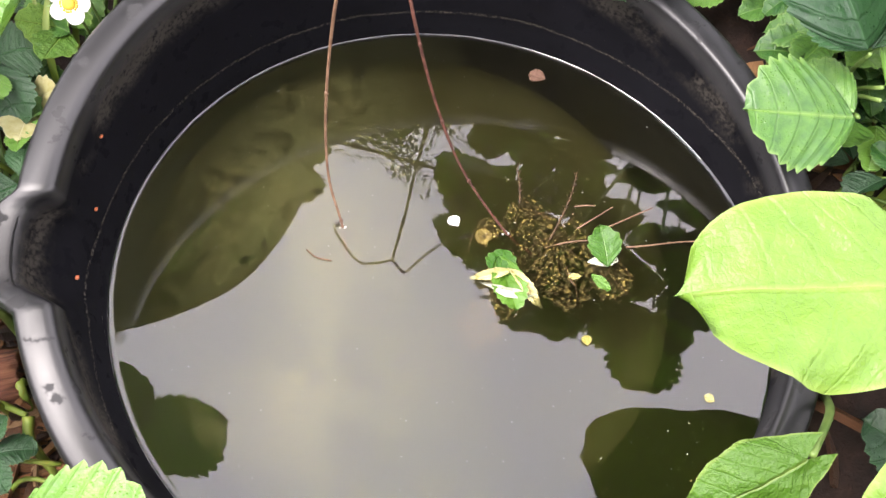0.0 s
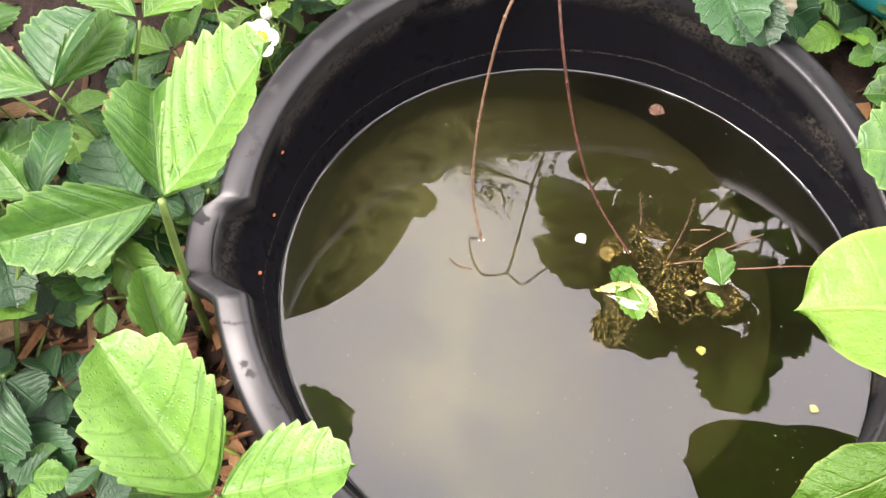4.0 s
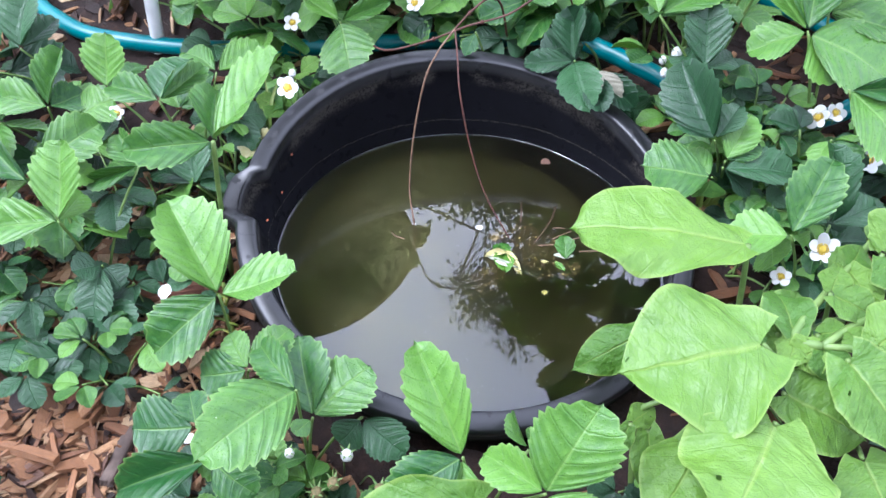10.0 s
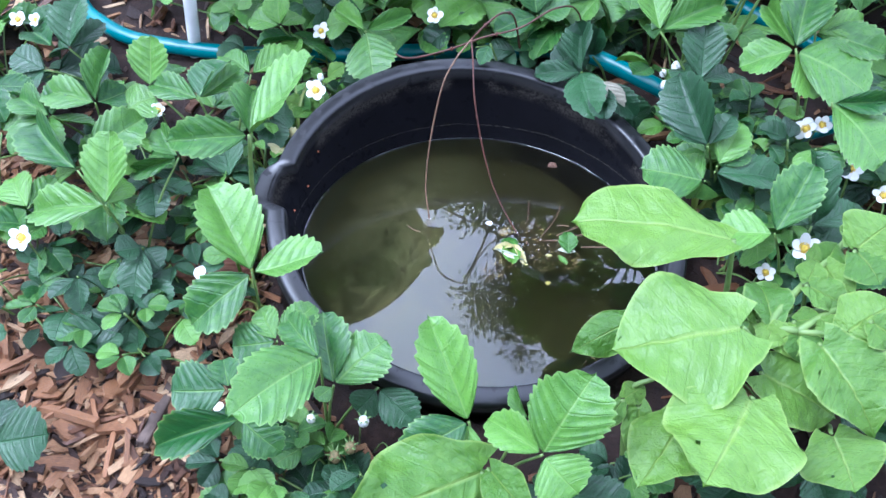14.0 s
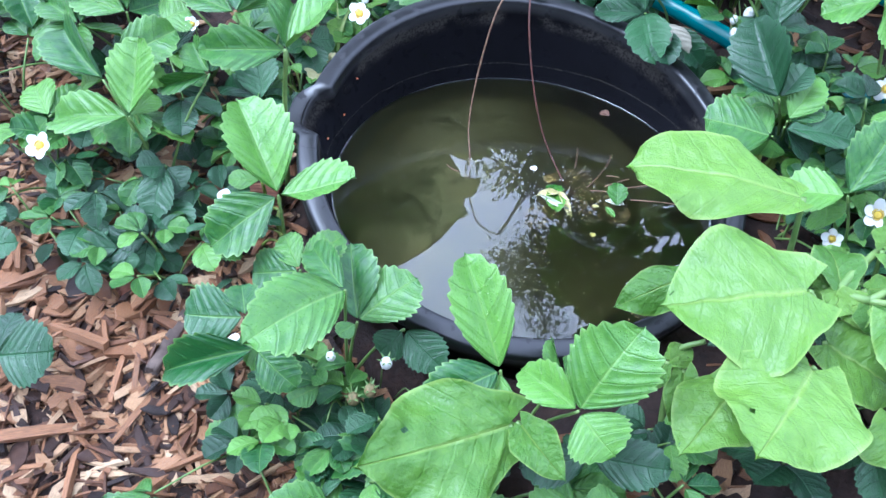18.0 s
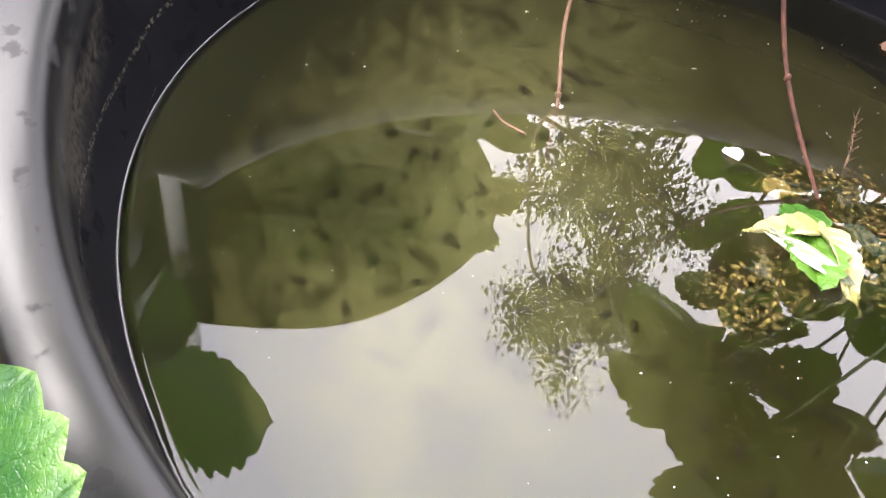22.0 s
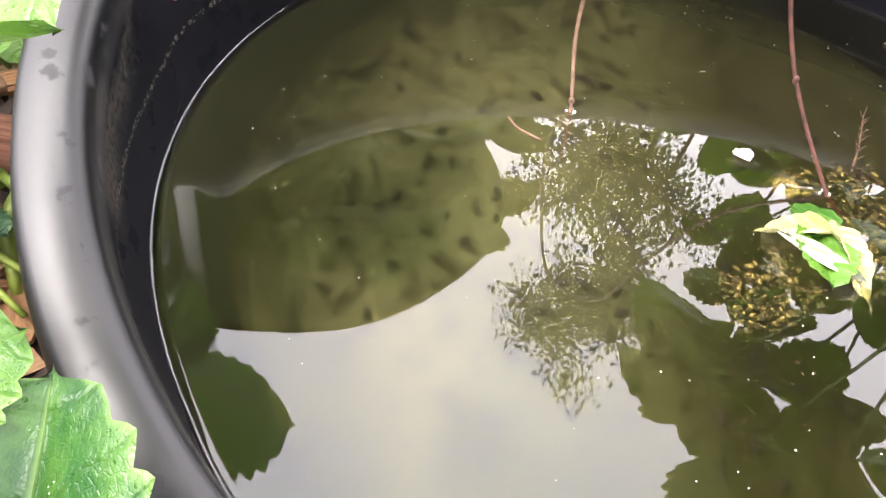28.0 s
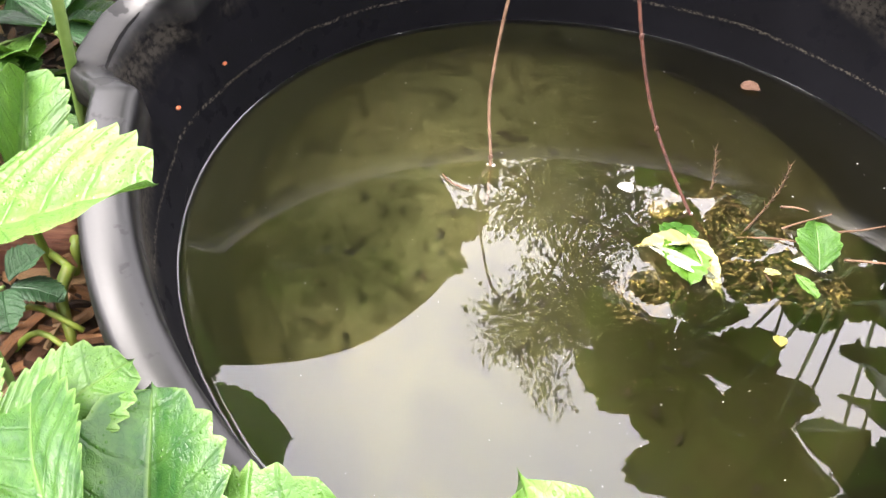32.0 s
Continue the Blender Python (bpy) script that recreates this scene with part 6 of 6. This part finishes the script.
def grass_tuft(x, y, label, tips, width, seed):
    rng = random.Random(seed)
    tuft = thing("grass_tuft", at_ground(x, y, -0.004), label, "grass", "grass tufts")
    at = tuft.matrix_basis.translation
    for tip in tips:
        foot = Vector((rng.uniform(-0.010, 0.010), rng.uniform(-0.010, 0.010), 0))
        end = Vector(tip) - at
        mid = foot.lerp(end, 0.5) + Vector((rng.uniform(-0.006, 0.006), rng.uniform(-0.006, 0.006), 0.018))
        part("blade", grass_blade([foot, mid, end], width * rng.uniform(0.7, 1.2)), grass_m, tuft)
    return tuft
grass_tuft(0.204, 0.122, "tuft of broad green grass beside the rim of the tub", ((0.252, 0.200, 0.150), (0.240, 0.190, 0.158), (0.262, 0.180, 0.140), (0.205, 0.180, 0.165), (0.182, 0.182, 0.160), (0.225, 0.205, 0.150), (0.270, 0.160, 0.130)), 0.0075, 61)
grass_tuft(0.226, 0.075, "tuft of green grass beside the rim of the tub", ((0.285, 0.140, 0.150), (0.275, 0.120, 0.158), (0.262, 0.150, 0.150), (0.290, 0.095, 0.130)), 0.006, 62)
grass_tuft(0.190, 0.160, "tuft of broad green grass beside the rim of the tub", ((0.205, 0.215, 0.165), (0.175, 0.205, 0.170), (0.225, 0.190, 0.150), (0.190, 0.200, 0.170)), 0.0065, 65)
grass_tuft(-0.238, 0.070, "tuft of yellowing grass beside the rim of the tub", ((-0.262, 0.125, 0.160), (-0.240, 0.120, 0.165), (-0.285, 0.085, 0.140), (-0.275, 0.060, 0.135), (-0.225, 0.130, 0.160), (-0.290, 0.110, 0.150)), 0.005, 63)
grass_tuft(-0.246, 0.020, "tuft of yellowing grass beside the rim of the tub", ((-0.285, 0.050, 0.130), (-0.290, 0.015, 0.120), (-0.262, 0.065, 0.135)), 0.0045, 64)
for k, (x, y, tips) in enumerate(((-0.232, 0.098, ((-0.232, 0.068, 0.150), (-0.218, 0.105, 0.158), (-0.255, 0.090, 0.152))), (-0.246, 0.060, ((-0.240, 0.028, 0.128), (-0.228, 0.058, 0.136), (-0.268, 0.055, 0.132))), (-0.222, 0.125, ((-0.210, 0.105, 0.176), (-0.205, 0.140, 0.178), (-0.240, 0.125, 0.172))))):
    plant = berry_plant(x - 0.012, y + 0.012, label="small strawberry plant with yellowing leaves by the rim")
    joint = (x, y, tips[0][2] - 0.012)
    yellowed = []
    for m in SMALL:
        me = m.copy()
        me.materials.clear()
        me.materials.append(yellow_leaf if k % 2 else pale_leaf)
        yellowed.append(me)
    sprig(plant, (x - 0.012, y + 0.012, ground_z(x, y) - 0.003), joint, [(t, 1.0, j % len(SMALL), (0.2, -0.4, 1)) for j, t in enumerate(tips)], yellowed, 0.2, stem_m, 0.0011)

# ---- tall leaves that lean over the tub, above the view, mirrored in the water ----
rng = random.Random(77)
def tall_leaves(x, y, label, leaves):
    """Long stalks from one crown, each with three level leaflets: its joint, then the three tips."""
    plant = berry_plant(x, y, label=label)
    for joint, *tips in leaves:
        fx, fy = x + rng.uniform(-0.02, 0.02), y + rng.uniform(-0.012, 0.02)
        sprig(plant, (fx, fy, ground_z(fx, fy) - 0.003), joint, [((*t, joint[2] + rng.uniform(-0.004, 0.010)), 1.0, rng.randrange(8), (0.05, -0.1, 1)) for t in tips], BERRY, 0.12, stem_m, 0.0018)
tall_leaves(0.165, 0.255, "tall strawberry plant whose long stalks rise behind the tub", (
    ((0.045, 0.305, 0.500), (-0.024, 0.266), (0.044, 0.232), (0.120, 0.280)),
    ((0.110, 0.268, 0.505), (0.040, 0.238), (0.098, 0.168), (0.178, 0.245)),
    ((0.218, 0.212, 0.500), (0.206, 0.118), (0.262, 0.180), (0.150, 0.190)),
    ((0.160, 0.240, 0.510), (0.120, 0.190), (0.205, 0.175), (0.175, 0.300)),
    ((0.280, 0.275, 0.505), (0.345, 0.240), (0.255, 0.200), (0.310, 0.345))))
tall_leaves(0.115, 0.345, "tall strawberry plant with a crown of leaves behind the tub", (
    ((0.048, 0.352, 0.495), (-0.035, 0.368), (-0.014, 0.300), (0.100, 0.320)),
    ((0.150, 0.345, 0.500), (0.078, 0.362), (0.150, 0.265), (0.205, 0.320)),
    ((0.060, 0.425, 0.495), (-0.005, 0.410), (0.115, 0.385), (0.055, 0.500)),
    ((0.150, 0.455, 0.500), (0.090, 0.470), (0.222, 0.445), (0.155, 0.530))))
tall_leaves(0.185, 0.330, "tall strawberry plant crowded between its neighbours behind the tub", (
    ((0.100, 0.330, 0.515), (0.030, 0.322), (0.112, 0.262), (0.150, 0.385)),
    ((0.190, 0.300, 0.515), (0.138, 0.350), (0.200, 0.228), (0.255, 0.330)),
    ((0.060, 0.390, 0.512), (0.000, 0.352), (0.122, 0.345), (0.090, 0.455)),
    ((0.240, 0.250, 0.515), (0.178, 0.272), (0.300, 0.235), (0.272, 0.320)),
    ((0.275, 0.375, 0.510), (0.240, 0.322), (0.332, 0.360), (0.290, 0.450))))
tall_leaves(0.205, 0.490, "tall strawberry plant with a dense crown far behind the tub", (
    ((0.095, 0.500, 0.500), (0.035, 0.475), (0.150, 0.470), (0.100, 0.570)),
    ((0.205, 0.515, 0.505), (0.150, 0.500), (0.265, 0.490), (0.215, 0.590)),
    ((0.280, 0.520, 0.500), (0.255, 0.465), (0.345, 0.500), (0.290, 0.590)),
    ((0.150, 0.590, 0.495), (0.090, 0.575), (0.205, 0.560), (0.160, 0.660)),
    ((0.240, 0.620, 0.500), (0.185, 0.610), (0.300, 0.600), (0.250, 0.690)),
    ((0.330, 0.430, 0.500), (0.285, 0.400), (0.395, 0.420), (0.335, 0.500)),
    ((0.020, 0.470, 0.490), (-0.030, 0.465), (0.060, 0.425), (0.035, 0.540))))
tall_leaves(0.060, 0.560, "tall strawberry plant far behind the tub", (
    ((0.050, 0.580, 0.480), (-0.025, 0.600), (0.050, 0.660), (0.125, 0.555)),
    ((0.135, 0.620, 0.480), (0.070, 0.650), (0.205, 0.640), (0.140, 0.545)),
    ((-0.040, 0.640, 0.480), (-0.110, 0.640), (-0.030, 0.715), (0.020, 0.575)),
    ((0.090, 0.720, 0.485), (0.030, 0.750), (0.160, 0.730), (0.080, 0.650))))
tall_leaves(-0.275, 0.265, "tall strawberry plant with level leaves beyond the lip", (
    ((-0.232, 0.175, 0.375), (-0.172, 0.160), (-0.195, 0.225), (-0.285, 0.140)),
    ((-0.195, 0.280, 0.380), (-0.158, 0.215), (-0.140, 0.305), (-0.250, 0.260)),
    ((-0.205, 0.345, 0.385), (-0.270, 0.305), (-0.160, 0.385), (-0.215, 0.425)),
    ((-0.270, 0.235, 0.385), (-0.340, 0.215), (-0.290, 0.305), (-0.240, 0.175))))

# ---- a dark round shape known only from the water's mirror, built as a leaf ----
tall = thing("round_shape", at_ground(-0.42, 0.36, 0), "unidentified dark round shape with a smooth edge, built as a leaf", "plant")
at = tall.matrix_basis.translation
bm = bmesh.new()
uv = bm.loops.layers.uv.new("veins")
rings = []
for r, dip in ((0.05, 0.006), (0.25, 0.004), (0.5, 0.002), (0.72, 0.0), (0.86, 0.001), (0.885, 0.004), (0.97, 0.005), (1.0, 0.0)):
    rings.append([bm.verts.new((0.203 * r * (1 + 0.018 * math.sin(3 * a + 1) + 0.010 * math.sin(7 * a)) * math.cos(a), 0.203 * r * (1 + 0.018 * math.sin(3 * a + 1) + 0.010 * math.sin(7 * a)) * math.sin(a), dip)) for a in (2 * math.pi * k / 72 for k in range(72))])
for i, (low, high) in enumerate(zip(rings, rings[1:])):
    for k in range(72):
        face = bm.faces.new((low[k], low[(k + 1) % 72], high[(k + 1) % 72], high[k]))
        for loop, (e, f) in zip(face.loops, ((k, i), (k + 1, i), (k + 1, i + 1), (k, i + 1))):
            loop[uv].uv = (e / 6, 0.15 + 0.115 * f)
bm.faces.new(rings[0])
# unseen stalk, added to hold the shape up
stalk(tall, [Vector((0, 0, 0)), Vector((-0.10, 0.06, 0.16)), Vector((-0.376, 0.284, 0.459)) - at], 0.005, stem_m)
leaf = part("leaf", bm, round_shape_m, tall)
leaf.matrix_basis = Matrix.Translation(Vector((-0.374, 0.282, 0.46)) - at)

# ---- a young tree mirrored in the water, and added trees beyond the bed ----
def tree(place, height, crown, seed, label, leaves=60, low=0.32, leaf=2.2, stem=0.045):
    ob = thing("tree", place, label, "tree", "garden trees")
    rng = random.Random(seed)
    top = Vector((rng.uniform(-0.03, 0.03) * height, rng.uniform(-0.03, 0.03) * height, height * 0.8))
    part("trunk", tube(curve_points([(0, 0, -0.2), (0.012 * height, 0.006 * height, height * 0.35), top], 6), stem * height ** 0.7, 10, 0.06), bark_m, ob)
    verts, faces = [], []
    for k in range(34):
        f = rng.uniform(low, 0.97)
        start = top * f
        a = rng.uniform(0, 6.28)
        reach = crown * rng.uniform(0.5, 1.1) * (1.15 - 0.6 * f)
        end = start + Vector((math.cos(a) * reach, math.sin(a) * reach, rng.uniform(0.1, 0.6) * reach))
        part("limb", tube(curve_points([start, start.lerp(end, 0.5) + Vector((0, 0, 0.1 * reach)), end], 4), 0.44 * stem * reach ** 0.5, 6, 0.3), bark_m, ob)
        for c in range(5):
            mid = start.lerp(end, rng.uniform(0.45, 1.05)) + Vector([rng.gauss(0, 0.10 * crown) for _ in range(3)])
            for _ in range(leaves):
                p = mid + Vector([rng.gauss(0, 0.13 * crown) for _ in range(3)])
                s = rng.uniform(0.010, 0.036) * leaf
                d = Vector([rng.gauss(0, 1) for _ in range(3)]).normalized()
                e = d.orthogonal().normalized()
                n0 = len(verts)
                verts += [p - d * s, p + e * s * 0.55, p + d * s, p - e * s * 0.55]
                faces.append((n0, n0 + 1, n0 + 2, n0 + 3))
    me = bpy.data.meshes.new("crown")
    me.from_pydata(verts, [], faces)
    part("crown", me, tree_leaf, ob, "loose crown of small green leaves")
    return ob
tree((-0.22, 1.5, 0.27), 2.2, 0.30, 51, "slender young tree with a loose green crown", 120, 0.40, 0.33, 0.010)
# five unseen trees, added so that reflections meet a low horizon
tree((-9.5, 17.0, 0.2), 9.5, 2.6, 52, "unseen tree added to ring the bed, broad green crown")
tree((9.0, 16.0, 0.2), 7.0, 2.3, 53, "unseen tree added to ring the bed, rounded green crown")
tree((-16.5, 4.5, 0.2), 8.0, 2.6, 54, "unseen tree added to ring the bed, broad green crown")
tree((16.0, 2.5, 0.2), 7.0, 2.6, 55, "unseen tree added to ring the bed, broad green crown")
tree((3.5, -15.0, 0.2), 7.5, 2.6, 56, "unseen tree added to ring the bed, broad green crown")

# ---- a plain unseen wall, added behind the camera to block low sky ----
bm = bmesh.new()
bmesh.ops.create_cube(bm, size=1.0, matrix=Matrix.Translation((0, -1.95, 0.30)) @ Matrix.Diagonal((9.0, 0.2, 1.4, 1)))
tagged(part("wall_south", bm, wood_m, smooth=False), "plain unseen wall added behind the camera to block low sky", "wall", kind="structure")
